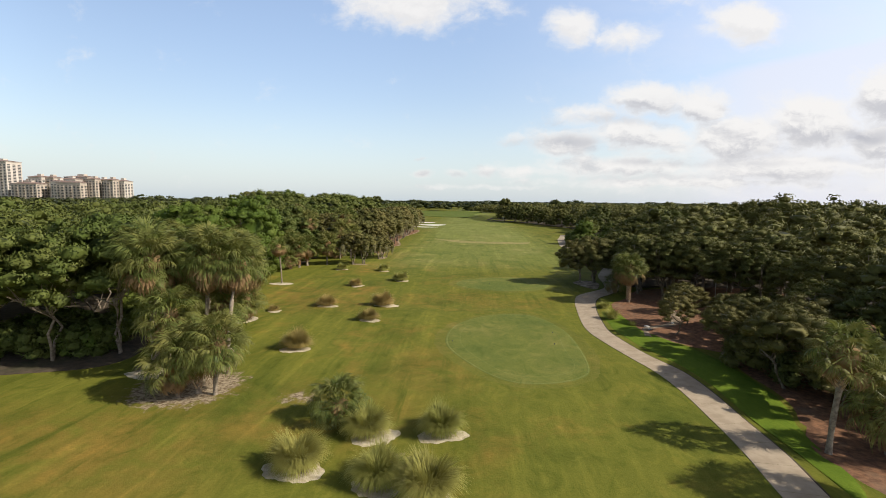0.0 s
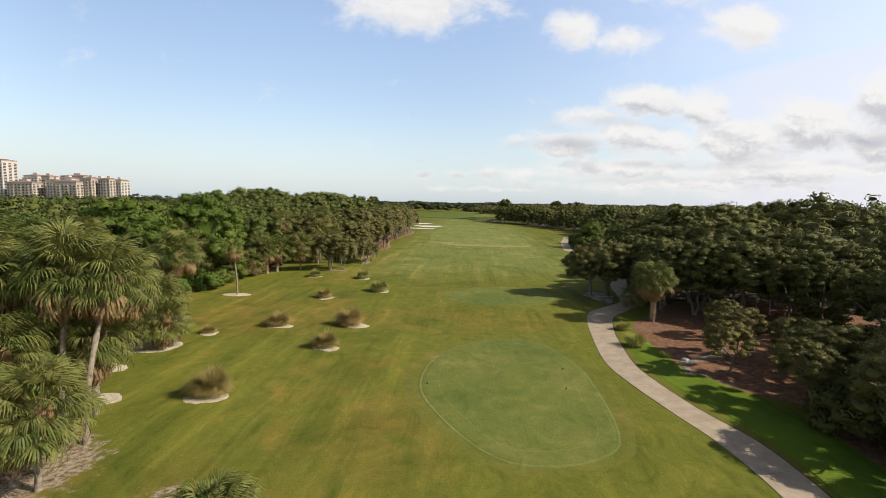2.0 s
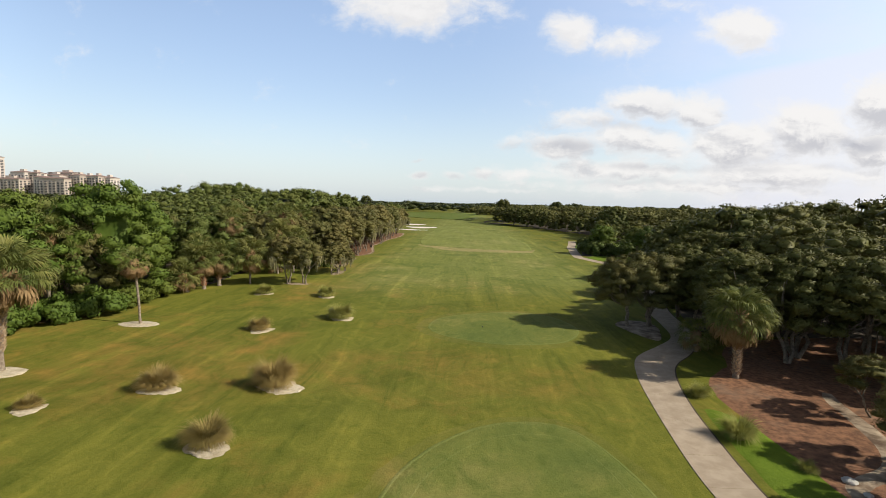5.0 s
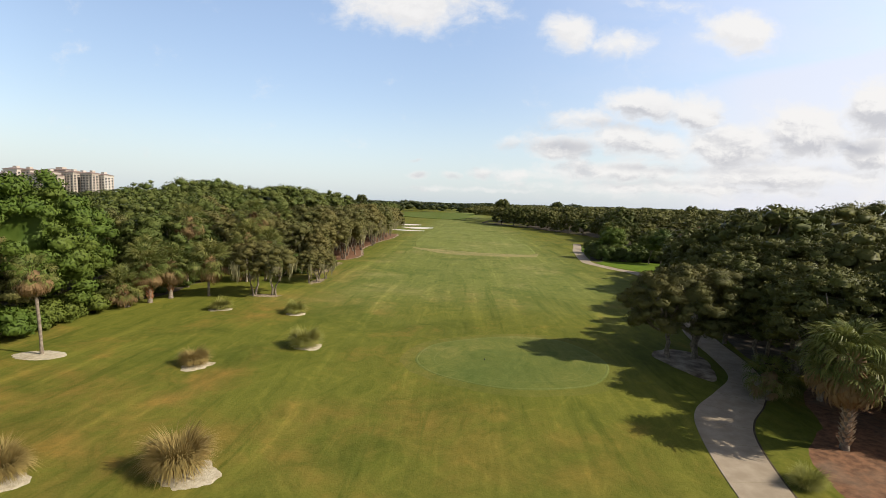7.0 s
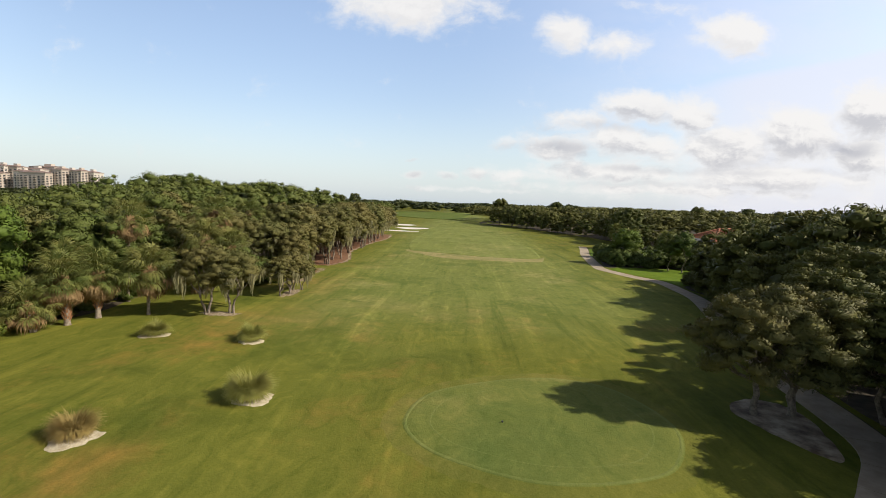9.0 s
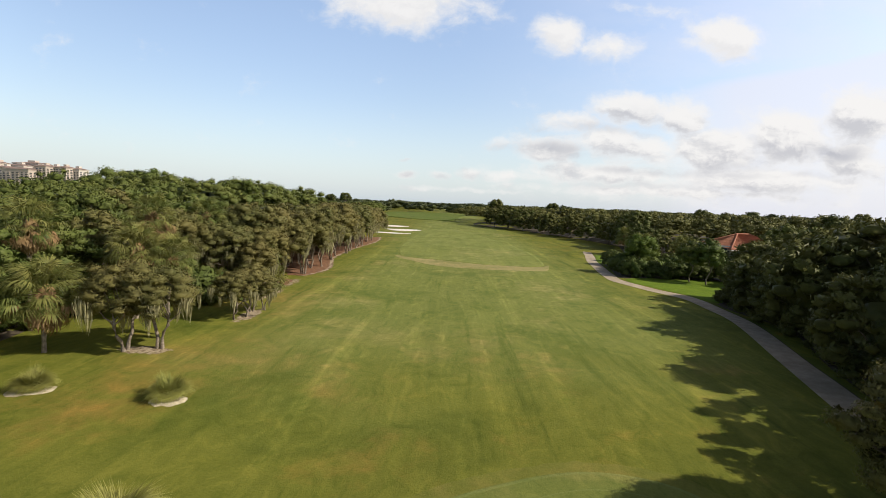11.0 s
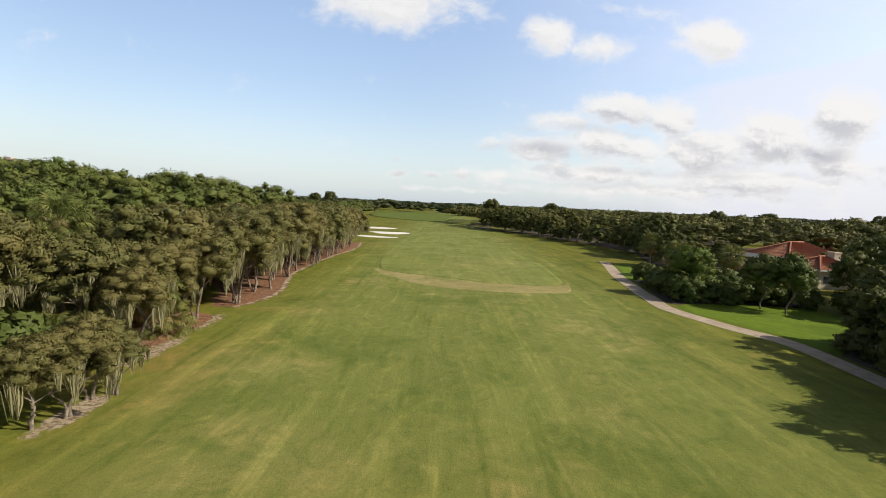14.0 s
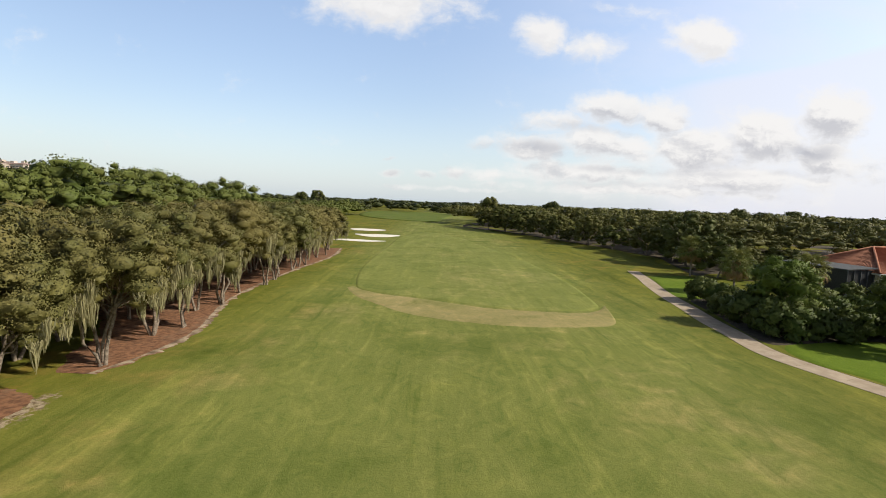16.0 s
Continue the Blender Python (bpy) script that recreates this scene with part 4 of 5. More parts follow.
spots = wood_mass("woods", RIGHT_FAR, 6.5, lambda x, y: x < 66 and y < 330, lambda x, y, d: 9.8 + min(d * 0.05, 1.6) + 1.6 * noise.noise(Vector((x * 0.05, y * 0.05, 7))), "far_oak", "dark olive woods behind the fairway", 6.6,
                  lambda x, y, r: x > 120 and r.random() < 0.45, 37)
edge_kinds = kinds_of(*[build_tree("oak_tree", 110 + i, 6.6, 1.4, 12.0, 70, 1.25, 46, 0.42, 0.27, "far_oak", 3.6, 0.24, limbs=6,
                                   label="dark round-crowned oak at the far woods' edge", group="trees at the far woods' edge") for i in range(3)])
plant(edge_kinds, low_spots, rnd, 0.08, 0.06)
plant(edge_kinds, spots, rnd, 0.22, 0.16)


def far_woods():
    """Flat woods to the horizon, with a gap along the fairway."""
    r, g = random.Random(3), Geo()
    shapes = []
    for i in range(6):
        rng = np.random.default_rng(700 + i)
        lobes = lobes_of(rng, 8.5, 2.0, 11.5, 9, 2.8)
        shapes.append(crown_geo(rng, lobes, 5, 1.7, 1.0, 0.8, heart_core=0))
    for i in range(950):
        d = 470 * (3600 / 470) ** r.random()
        a = radians(r.uniform(-62, 62))
        x, y = math.sin(a) * d, math.cos(a) * d
        if y < 440 and -200 < x < 330 or (abs(x + 28) < 42 and y < 640):
            continue
        s = r.uniform(0.85, 1.15) * (1 + d / 6000)
        if r.random() < 0.02:
            s *= 1.5
        wide = 1.25 + d / 700
        g.merge(shapes[i % 6], Matrix.Translation((x, y, 0)) @ pose(0, 0, 0, 0, 0, r.uniform(0, 360)) @ Matrix.Diagonal((wide, wide, s, 1)))
    for i in range(150):
        x, y = r.uniform(-420, -135), r.uniform(30, 480)
        g.merge(shapes[i % 6], Matrix.Translation((x, y, 0)) @ Matrix.Diagonal((1, 1, r.uniform(0.85, 1.05), 1)))
    for i in range(110):
        x, y = r.uniform(98, 420), r.uniform(0, 480)
        g.merge(shapes[i % 6], Matrix.Translation((x, y, 0)) @ Matrix.Diagonal((1, 1, r.uniform(0.9, 1.1), 1)))
    tagged(part("far_woods", g, M["far"]), "flat dark woods reaching to the horizon", "woods", kind="stuff")


far_woods()
pines = kinds_of(build_tree("pine_tree", 140, 3.6, 9.6, 14.4, 18, 1.5, 40, 0.7, 0.32, "far_oak", 9.8, 0.26, limbs=7, label="tall flat-topped pine standing above the woods", category="pine tree", group="tall pines"),
                 build_tree("pine_tree", 141, 4.2, 9.0, 15.2, 20, 1.6, 40, 0.7, 0.32, "far_oak", 9.2, 0.28, limbs=7, label="tall flat-topped pine standing above the woods", category="pine tree", group="tall pines"))
plant(pines, [(25.5, 336, 1.06), (-122, 258, 1.22), (118, 286, 1.0), (-88, 452, 1.2), (-104, 466, 1.2), (150, 300, 1.0), (186, 250, 1.05), (-112, 262, 1.1), (70, 390, 1.05), (230, 330, 1.1), (95, 180, 1.0)], rnd, 0.05, 0.05)

# ---- palms ----


def frond_mesh(name, seed, mat, droop, spread=2.0, petiole=1.1, reach=0.76, ribs=26):
    """A fan frond that points along x from the crown's heart."""
    rng = np.random.default_rng(seed)
    g = Geo()
    hub = np.array([petiole, 0, -0.04 * petiole])
    g.add([(0, -0.035, 0), (0, 0.035, 0), (hub[0], 0.02, hub[2]), (hub[0], -0.02, hub[2]), (0, 0, -0.05)], [(0, 1, 2), (0, 2, 3), (0, 4, 3), (4, 1, 2)])
    for i in range(ribs):
        a = -spread + 2 * spread * (i + rng.uniform(-0.35, 0.35)) / (ribs - 1)
        l = reach * (1.0 - 0.22 * abs(a) / spread) * rng.uniform(0.82, 1.1)
        d = np.array([math.cos(a), math.sin(a), 0])
        s = np.array([-math.sin(a), math.cos(a), 0])
        fold = 0.20 * abs(math.sin(a))
        hang = droop * rng.uniform(0.7, 1.35)
        b = hub + d * 0.05
        m = hub + d * l * 0.46 + np.array([0, 0, fold * l - 0.06 * hang * l])
        n = hub + d * l * (0.76 - 0.05 * hang) + np.array([0, 0, fold * 0.9 * l - 0.26 * hang * l])
        e = hub + d * l * (1.0 - 0.22 * hang) + np.array([0, 0, fold * 0.6 * l - 0.62 * hang * l])
        w = 0.85 * reach / ribs * max(spread / 2.0, 0.9)
        g.add([b, m + s * w, m - s * w, n + s * w * 0.6, n - s * w * 0.6, e], [(0, 2, 1), (1, 2, 4), (1, 4, 3), (3, 4, 5)])
    return mesh(name, g, M[mat])


FRONDS = [frond_mesh("frond", 5 + i, "frond", 0.6 + 0.25 * i) for i in range(4)]
DEAD = [frond_mesh("dead_frond", 15 + i, "dead_frond", 1.1, 1.0, 0.95, 0.75, 15) for i in range(2)]


def palm_crown(rng, live, dead, up0=85, up1=-62):
    """Poses of fronds round the heart."""
    out = []
    for i in range(live):
        f = (i + 0.5) / live
        up = up0 + (up1 - up0) * f ** 0.85 + rng.uniform(-8, 8)
        out.append(("frond", int(rng.integers(4)), pose(0, 0, 0, rng.uniform(-25, 25), -up, 0), i * 137.5 + rng.uniform(-12, 12), rng.uniform(0.85, 1.15)))
    for i in range(dead):
        out.append(("dead_frond", int(rng.integers(2)), pose(0, 0, 0, 0, rng.uniform(18, 66), 0), i * 137.5 + rng.uniform(-20, 20), rng.uniform(0.9, 1.15)))
    return out


def build_palm(x, y, height, lean=(0, 0), size=1.0, live=34, dead=6, boots=0.0, seed=0, label="", trunk=0.145, group="sabal palms"):
    """A cabbage palm: trunk, leaf-base stubs, fan fronds. height: to the crown's heart."""
    rng = np.random.default_rng(1000 + seed)
    root = tagged(new("palm_tree"), label or "cabbage palm with drooping fan fronds on a grey trunk", "palm tree", group)
    root.matrix_basis = Matrix.Translation((x, y, hgt(x, y)))
    n = 9
    pts = [Vector((lean[0] * f * f, lean[1] * f * f, -0.2 + (height + 0.2) * f)) for f in (i / n for i in range(n + 1))]
    if label.startswith("thin"):
        trunk = 0.11
    if boots > 0.65:
        trunk = 0.24 if "woods' edge" in label else 0.19
    radii = [trunk * (1.35 if i == 0 else 1.0 + 0.08 * math.sin(i * 2.3)) for i in range(n + 1)]
    part("trunk", Geo().tube(pts, radii, 9), M["palm_bark"], root, smooth=True)
    if boots:
        g = Geo()
        start = height * (1 - boots)
        count = int((height - start) * 26)
        for i in range(count):
            z = start + (height - start) * i / count
            f = (z + 0.2) / (height + 0.2)
            a = i * 2.4
            o = Vector((lean[0] * f * f, lean[1] * f * f, z))
            d, s = Vector((math.cos(a), math.sin(a), 0)), Vector((-math.sin(a), math.cos(a), 0))
            p0, p1 = o + d * trunk * 0.9, o + d * (trunk + 0.19) + Vector((0, 0, 0.32))
            g.add([tuple(p0 + s * 0.10), tuple(p0 - s * 0.10), tuple(p1 - s * 0.05), tuple(p1 + s * 0.05), tuple(p0 + Vector((0, 0, 0.16)))],
                  [(0, 1, 2), (0, 2, 3), (3, 2, 4), (0, 3, 4), (1, 4, 2)])
        part("leaf_bases", g, M["red_boots" if "woods' edge" in label else "boots"], root, "tan criss-cross leaf stubs")["kind"] = "stuff"
    top = Matrix.Translation((lean[0], lean[1], height))
    g = Geo()
    for i in range(5):
        lump(g, np.array([lean[0] + 0.15 * math.cos(i * 2.4), lean[1] + 0.15 * math.sin(i * 2.4), height - 0.12 * i]), np.array([0.42, 0.42, 0.5]) * size, rng)
    part("crown_heart", g, M["dead_frond"], root, "brown heart of old leaf bases")
    for kind, i, turn, az, s in palm_crown(rng, int(live * 1.7), int(dead * 3.2), 85, -25 if boots > 0.75 else -36):
        part(kind, (FRONDS if kind == "frond" else DEAD)[i], None, root, m=top @ pose(0, 0, 0, 0, 0, az) @ turn @ Matrix.Scale(s * size * 1.15, 4))
    return root


left = "cabbage palm with dense drooping fan fronds and brown skirt"
PALMS = [(-24.5, 35.3, 8.4, (0.2, 0), 1.45, 40, 10, 0.0, left), (-25.6, 37.4, 8.9, (-0.6, 0.3), 1.4, 38, 8, 0.0, left), (-18.5, 35.0, 7.9, (-0.4, 2.8), 1.35, 40, 12, 0.0, "leaning cabbage palm with slender grey trunk in sandy soil"),
         (-22.8, 34.6, 4.6, (0.2, 0), 1.3, 32, 8, 0.0, left), (-20.6, 38.2, 4.4, (0, 0), 1.3, 30, 8, 0.0, left),
         (-23.2, 38.8, 8.4, (0.3, 0.2), 1.4, 38, 10, 0.0, left), 
         (-21.0, 36.4, 8.5, (0.4, 0.6), 1.45, 40, 12, 0.0, left), (-22.4, 40.4, 6.8, (0.9, 0.6), 1.35, 40, 12, 0.7, left), (-26.0, 45.6, 6.2, (0.5, 0.4), 1.35, 38, 10, 0.5, left),
         (-18.7, 31.4, 2.9, (-0.3, -0.2), 1.2, 36, 3, 0.9, "low cabbage palm with booted trunk in sandy soil"), (-17.4, 31.2, 3.4, (0.2, 0.1), 1.2, 36, 2, 0.0, "low cabbage palm with blue-green fronds in sandy soil"),
         (-19.6, 30.6, 2.2, (-0.4, 0.2), 1.1, 26, 4, 0.5, "low cabbage palm with booted trunk in sandy soil"),
         (-26.4, 51.6, 3.6, (0.3, 0.3), 1.35, 38, 8, 0.6, "short cabbage palm in a pale sand bed"), (-27.6, 50.8, 2.6, (-0.3, 0.1), 1.3, 34, 6, 0.6, "short cabbage palm in a pale sand bed"), (-25.2, 50.6, 2.2, (0.6, -0.2), 1.2, 28, 5, 0.4, "short cabbage palm in a pale sand bed"),
         (-30.2, 60.0, 6.6, (0.7, 0.2), 1.4, 42, 10, 0.8, "booted cabbage palm in a pale sand ring"),
         (-29.6, 72.9, 5.9, (-0.5, 0.1), 0.85, 14, 18, 0.0, "thin cabbage palm with brown skirt in a sand ring"),
         (-33.9, 87.6, 2.0, (-0.5, 0), 1.2, 26, 4, 0.9, "short booted cabbage palm at the woods' edge"), (-33.0, 89.9, 3.9, (-0.4, 0), 1.3, 36, 12, 0.9, "booted cabbage palm with brown skirt at the woods' edge"),
         (-32.4, 92.6, 4.0, (0.1, 0), 1.35, 38, 10, 0.8, "booted cabbage palm with brown skirt at the woods' edge"), (-28.9, 94.4, 4.2, (0.1, 0.1), 1.45, 40, 4, 0.5, "cabbage palm with dark trunk at the woods' edge"),
         (-35.6, 93.0, 4.6, (0, 0), 1.3, 34, 8, 0.4, left), (-29.0, 104.4, 6.4, (0.2, 0), 1.35, 38, 10, 0.3, left), (-27.0, 106.0, 5.4, (0.4, 0), 1.3, 36, 10, 0.3, left), (-34.5, 99.5, 8.8, (0.3, 0), 1.25, 26, 14, 0.3, "tall cabbage palm with browned fronds in the woods"),
         (-29.5, 107.0, 9.3, (0.2, 0.3), 1.3, 26, 16, 0.2, "tall cabbage palm with browned fronds in the woods"), (-31.7, 121.6, 9.0, (0.3, -0.3), 1.3, 32, 10, 0.2, left), (-25.0, 121.8, 4.2, (0.4, -0.6), 1.4, 30, 3, 0.0, left),
         (-30.0, 105.6, 2.0, (0, 0), 1.3, 28, 2, 0.0, "low palm thicket under oaks"), (-27.4, 114.6, 1.4, (0, 0), 1.3, 26, 1, 0.0, "low palm thicket under oaks"), (-23.8, 122.6, 1.0, (0, 0), 1.3, 26, 1, 0.0, "low palm thicket under oaks"),
         (-40.0, 60.0, 8.0, (0.5, 0), 1.4, 34, 6, 0.0, left), (-40.5, 75.0, 7.6, (0.6, 0), 1.3, 32, 8, 0.0, left),
         (18.7, 26.4, 5.4, (0.6, 0.1), 1.05, 19, 4, 0.35, "cabbage palm with reddish trunk on mulch beside the path"), (21.8, 26.5, 2.6, (0.3, 0), 1.25, 28, 4, 0.3, "low cabbage palm in the thicket"), (24.4, 20.4, 8.2, (0.3, 0.2), 1.25, 30, 8, 0.3, "tall cabbage palm on mulch beside the thicket"),
         (20.9, 64.4, 4.6, (-0.1, 0), 1.22, 42, 12, 0.95, "booted cabbage palm on pine straw beside the path"), (20.9, 70.5, 1.5, (0, 0), 0.85, 16, 2, 0.0, "low palm beside the cart path"),
         (47.0, 189.5, 5.0, (0, 0), 1.5, 34, 6, 0.2, "cabbage palm at the woods' edge"), (44.0, 172.0, 4.6, (0, 0), 1.4, 34, 6, 0.2, "cabbage palm near shrubs by the house"), (52.0, 168.0, 4.6, (0, 0), 1.3, 30, 6, 0.2, "cabbage palm near the house")]
for i, (x, y, h, lean, size, live, dead, boots, label) in enumerate(PALMS):
    build_palm(x, y, h, lean, size, live, dead, boots, i, label)

# ---- ornamental grasses ----


def blades_geo(seed, count, length, lean0, lean1, foot=0.3, width=0.012):
    """A fountain of blades that rise from the foot and arch over."""
    rng = np.random.default_rng(seed)
    a = rng.uniform(0, 6.283, count)
    lean = np.radians(lean0 + (lean1 - lean0) * rng.uniform(0, 1, count) ** 0.7)
    l = length * rng.uniform(0.6, 1.1, count) * (1 + 0.14 * np.sin(3 * a + seed))
    d = np.stack([np.cos(a), np.sin(a)], 1)
    r0 = foot * np.sqrt(rng.uniform(0, 1, count))
    base_a = a + rng.normal(size=count) * 0.7
    xy = np.stack([np.cos(base_a), np.sin(base_a)], 1) * r0[:, None]
    z = np.zeros(count)
    s = np.stack([-np.sin(a), np.cos(a), 0 * a], 1) * width
    pts = [np.concatenate([xy, z[:, None]], 1)]
    for f in (0.5, 1.15, 1.9):
        tilt = np.minimum(lean * f, 2.5)
        xy = xy + d * (l / 3 * np.sin(tilt))[:, None]
        z = np.maximum(z + l / 3 * np.cos(tilt), 0.04)
        pts.append(np.concatenate([xy, z[:, None]], 1))
    v = np.stack([pts[0] - s, pts[0] + s, pts[1] - s, pts[1] + s, pts[2] - s * 0.8, pts[2] + s * 0.8, pts[3]], 1)
    q = np.arange(count)[:, None] * 7
    tris = np.concatenate([q + t for t in ([0, 1, 3], [0, 3, 2], [2, 3, 5], [2, 5, 4], [4, 5, 6])], 1).reshape(-1, 3)
    return Geo().add(v.reshape(-1, 3), tris)


def build_clump(seed, label, count=1500, size=1.0, brown=300, mat="blade"):
    root = tagged(new("grass_clump"), label, "ornamental grass", "clumps of grass in sand")
    part("blade_tuft", blades_geo(seed, count * 2, 1.8 * size, 12, 72, 0.36 * size, 0.016), M[mat], root)["kind"] = "stuff"
    part("dead_tuft", blades_geo(seed + 50, brown, 1.15 * size, 46, 62, 0.42 * size, 0.012), M["dead_blade"], root, "dead brown lower blades")["kind"] = "stuff"
    return root


tan_clumps = kinds_of(*[build_clump(300 + i, "arching clump of tan and green cordgrass in sand", 1300, 1.0, 520) for i in range(2)])
green_clumps = kinds_of(*[build_clump(310 + i, "arching fountain of yellow-green cordgrass in sand", 1500, 1.0, 160, "green_blade") for i in range(2)])
TAN = [(-15.5, 41.3, 1.0, 0.0, -0.7), (-18.1, 58.4, 0.9, 0.5, -0.6), (-11.2, 59.7, 1.08, 1.0, -0.5), (-11.4, 52.1, 0.88, 0.2, -0.8), (-23.4, 55.0, 0.5, 0.3, -0.5), (-17.7, 72.2, 0.80, 0.5, -0.5)]
GREEN = [(-6.2, 26.9, 1.0, 0.8, -0.4), (-2.0, 27.3, 0.95, 0.3, -0.6), (-8.9, 23.3, 1.0, -0.2, -0.4), (-4.7, 22.5, 1.0, 0.1, -0.5), (-2.3, 21.6, 1.1, 0.1, -0.5), (-11.5, 77.2, 1.02, 0.4, -0.2),
         (-16.3, 88.3, 0.85, 0.3, -0.4), (-24.2, 88.3, 0.8, 0.0, -0.2)]
plant(tan_clumps, [p[:3] for p in TAN], rnd, 0.03, 0.08)
plant(green_clumps, [p[:3] for p in GREEN], rnd, 0.03, 0.08)
for i, (x, y, s, ox, oy) in enumerate(TAN + GREEN):
    w = (1.35 if i in (5, 6, 8, 13) else 1.2) * max(s, 0.75)
    ring = [(x + 0.6 * ox + w * math.cos(a) * (1 + 0.16 * math.sin(2 * a + i)), y + 0.7 * oy + 0.78 * w * math.sin(a) * (1 + 0.18 * math.cos(3 * a + i))) for a in (j * math.pi / 5 for j in range(10))]
    patch("sand_ring", ring, M["sand"], 0.035, 3, "pale sand ring around a grass clump", "sand", 0.26, 9)
for x, y, r in ((-29.6, 72.7, 1.7), (-30.0, 59.6, 1.6), (-26.2, 50.6, 2.9), (-22.2, 40.0, 1.5), (-25.8, 45.2, 1.7), (-24.3, 34.4, 1.6)):
    patch("sand_ring", [(x + r * math.cos(a) * (1 + 0.1 * math.sin(2 * a + x)), y + 0.62 * r * math.sin(a)) for a in (j * math.pi / 5 for j in range(10))], M["sand"], 0.04, 3, "pale sand ring around a palm", "sand", 0.24, 9)
path_clumps = kinds_of(build_clump(320, "green tufted grass on the verge beside the path", 420, 0.9, 30, "green_blade"))
plant(path_clumps, [(15.9, 55.2, 0.95), (16.5, 61.0, 0.6), (17.2, 52.0, 0.4), (16.9, 61.2, 0.6)], rnd, 0.05, 0.05)
build_palm(-8.2, 28.4, 0.9, (0, 0), 1.0, 30, 0, 0.0, 77, "low blue-green palm beside grass clumps")


# ---- shrubs ----
def build_shrub(seed, radius, top, label, mat="shrub", count=26, per=130, length=0.30, width=0.2):
    rng = np.random.default_rng(seed)
    root = tagged(new("shrub"), label, "shrub", "shrubs")
    lobes = lobes_of(rng, radius, 0.1, top, count, 0.28 * radius)
    part("stems", limbs_geo(rng, 0.25 * top, 0.06, lobes, 6, limb_r=0.7), M["bark"], root)
    part("leaves", crown_geo(rng, lobes, per, length, width), M[mat], root)
    return root


shrubs = kinds_of(*[build_shrub(500 + i, 2.6, 3.6, "broad glossy-leaved shrub in a planting bed", per=150, length=0.36, width=0.26) for i in range(2)])
plant(shrubs, [(33.2, 147.6, 0.9), (35.6, 148.4, 0.9), (38.4, 147.4, 0.75), (33.2, 152.0, 1.0), (34.2, 157.6, 0.8), (36.0, 161.5, 0.85), (38.6, 153.6, 0.9), (41.6, 149.6, 0.9), (45.0, 149.5, 0.95), (47.5, 153.5, 1.05), (44.5, 158.0, 1.0), (43.0, 154.0, 0.95), (35.4, 165.0, 0.9), (49.0, 147.5, 1.0), (39.6, 160.0, 0.8),
              (53.5, 143.0, 1.0), (52.5, 135.5, 1.1), (47.0, 127.0, 0.9), (41.0, 126.5, 0.9)], rnd, 0.08, 0.1)
tall_shrub = kinds_of(build_tree("small_tree", 520, 2.9, 1.0, 6.9, 32, 1.0, 200, 0.28, 0.12, "green", 1.6, 0.1, limbs=6, label="feathery light green tree among shrubs", category="tree"))
plant(tall_shrub, [(36.4, 152.0, 1.12)], rnd, 0.02, 0.02)
yard = kinds_of(build_tree("yard_tree", 530, 2.2, 2.4, 6.2, 24, 0.8, 190, 0.26, 0.13, "wood", 2.4, 0.08, limbs=6, label="slender dark green tree on a lawn", group="yard trees"))
plant(yard, [(42.4, 145.4, 1.2), (43.8, 142.6, 1.25), (52.0, 139.5, 1.1), (56.0, 147.0, 1.3), (57.5, 141.0, 1.4), (61.5, 143.5, 1.6), (60.5, 149.0, 1.6), (66.0, 153.0, 1.7), (63.0, 145.0, 1.3), (51.5, 152.0, 0.75), (49.0, 158.0, 0.7), (72.0, 158.5, 1.5)], rnd, 0.04, 0.04)
vines = kinds_of(build_shrub(540, 2.6, 2.4, "bright green tangle of shrubs at the woods' edge", "green", 40, 190, 0.24, 0.17))
sea_grape = kinds_of(build_shrub(545, 2.9, 3.4, "dark glossy large-leaved shrub on grass", "shrub", 30, 120, 0.46, 0.36))
plant(sea_grape, [(-28.4, 112.6, 1.1), (-26.2, 114.4, 0.9)], rnd, 0.05, 0.05)
plant(vines, [(-37.0, 41.0, 1.3), (-38.0, 72.5, 1.0), (-36.6, 76.5, 1.0), (-36.4, 80.5, 0.95), (-36.6, 84.5, 0.95), (-40.0, 69.0, 1.1), (-41.5, 64.5, 1.1), (-33.5, 42.5, 0.9), (-32.8, 39.4, 0.9), (-35.0, 48.5, 1.0), (-38.5, 53.5, 1.1)], rnd, 0.1, 0.1)
understory = kinds_of(build_shrub(560, 2.4, 3.0, "dark green undergrowth in the shade of the woods", "wood", 40, 170, 0.24, 0.15))
plant(understory, [(-32.6, 39.6, 1.0), (-36.0, 38.6, 1.05), (-39.6, 37.4, 1.1), (-43.6, 35.8, 1.1), (-48.0, 33.6, 1.2), (-36.6, 91.0, 1.0), (-37.2, 96.5, 1.1), (-36.2, 100.0, 1.1), (-36.8, 104.5, 1.1), (-38.0, 109.0, 1.1), (-40.5, 113.5, 1.1), (-32.0, 113.0, 0.8), (-41.0, 117.0, 1.1)], rnd, 0.1, 0.1)
thicket = kinds_of(build_shrub(550, 2.6, 3.0, "dark tangled thicket beside the mulch", "far_oak", 40, 190, 0.22, 0.13))
plant(thicket, [(22.8, 40.2, 0.85), (24.5, 35.5, 1.0), (26.5, 30.6, 1.0), (30.0, 44.5, 1.0), (32.5, 52.0, 1.0), (36.5, 62.0, 1.0), (31.0, 95.0, 1.0), (33.0, 100.0, 1.0), (35.0, 105.0, 1.0), (36.4, 110.0, 1.1), (37.2, 115.0, 1.0), (37.6, 120.0, 1.0), (37.6, 124.5, 0.9), (28.6, 88.0, 0.9)], rnd, 0.1, 0.1)

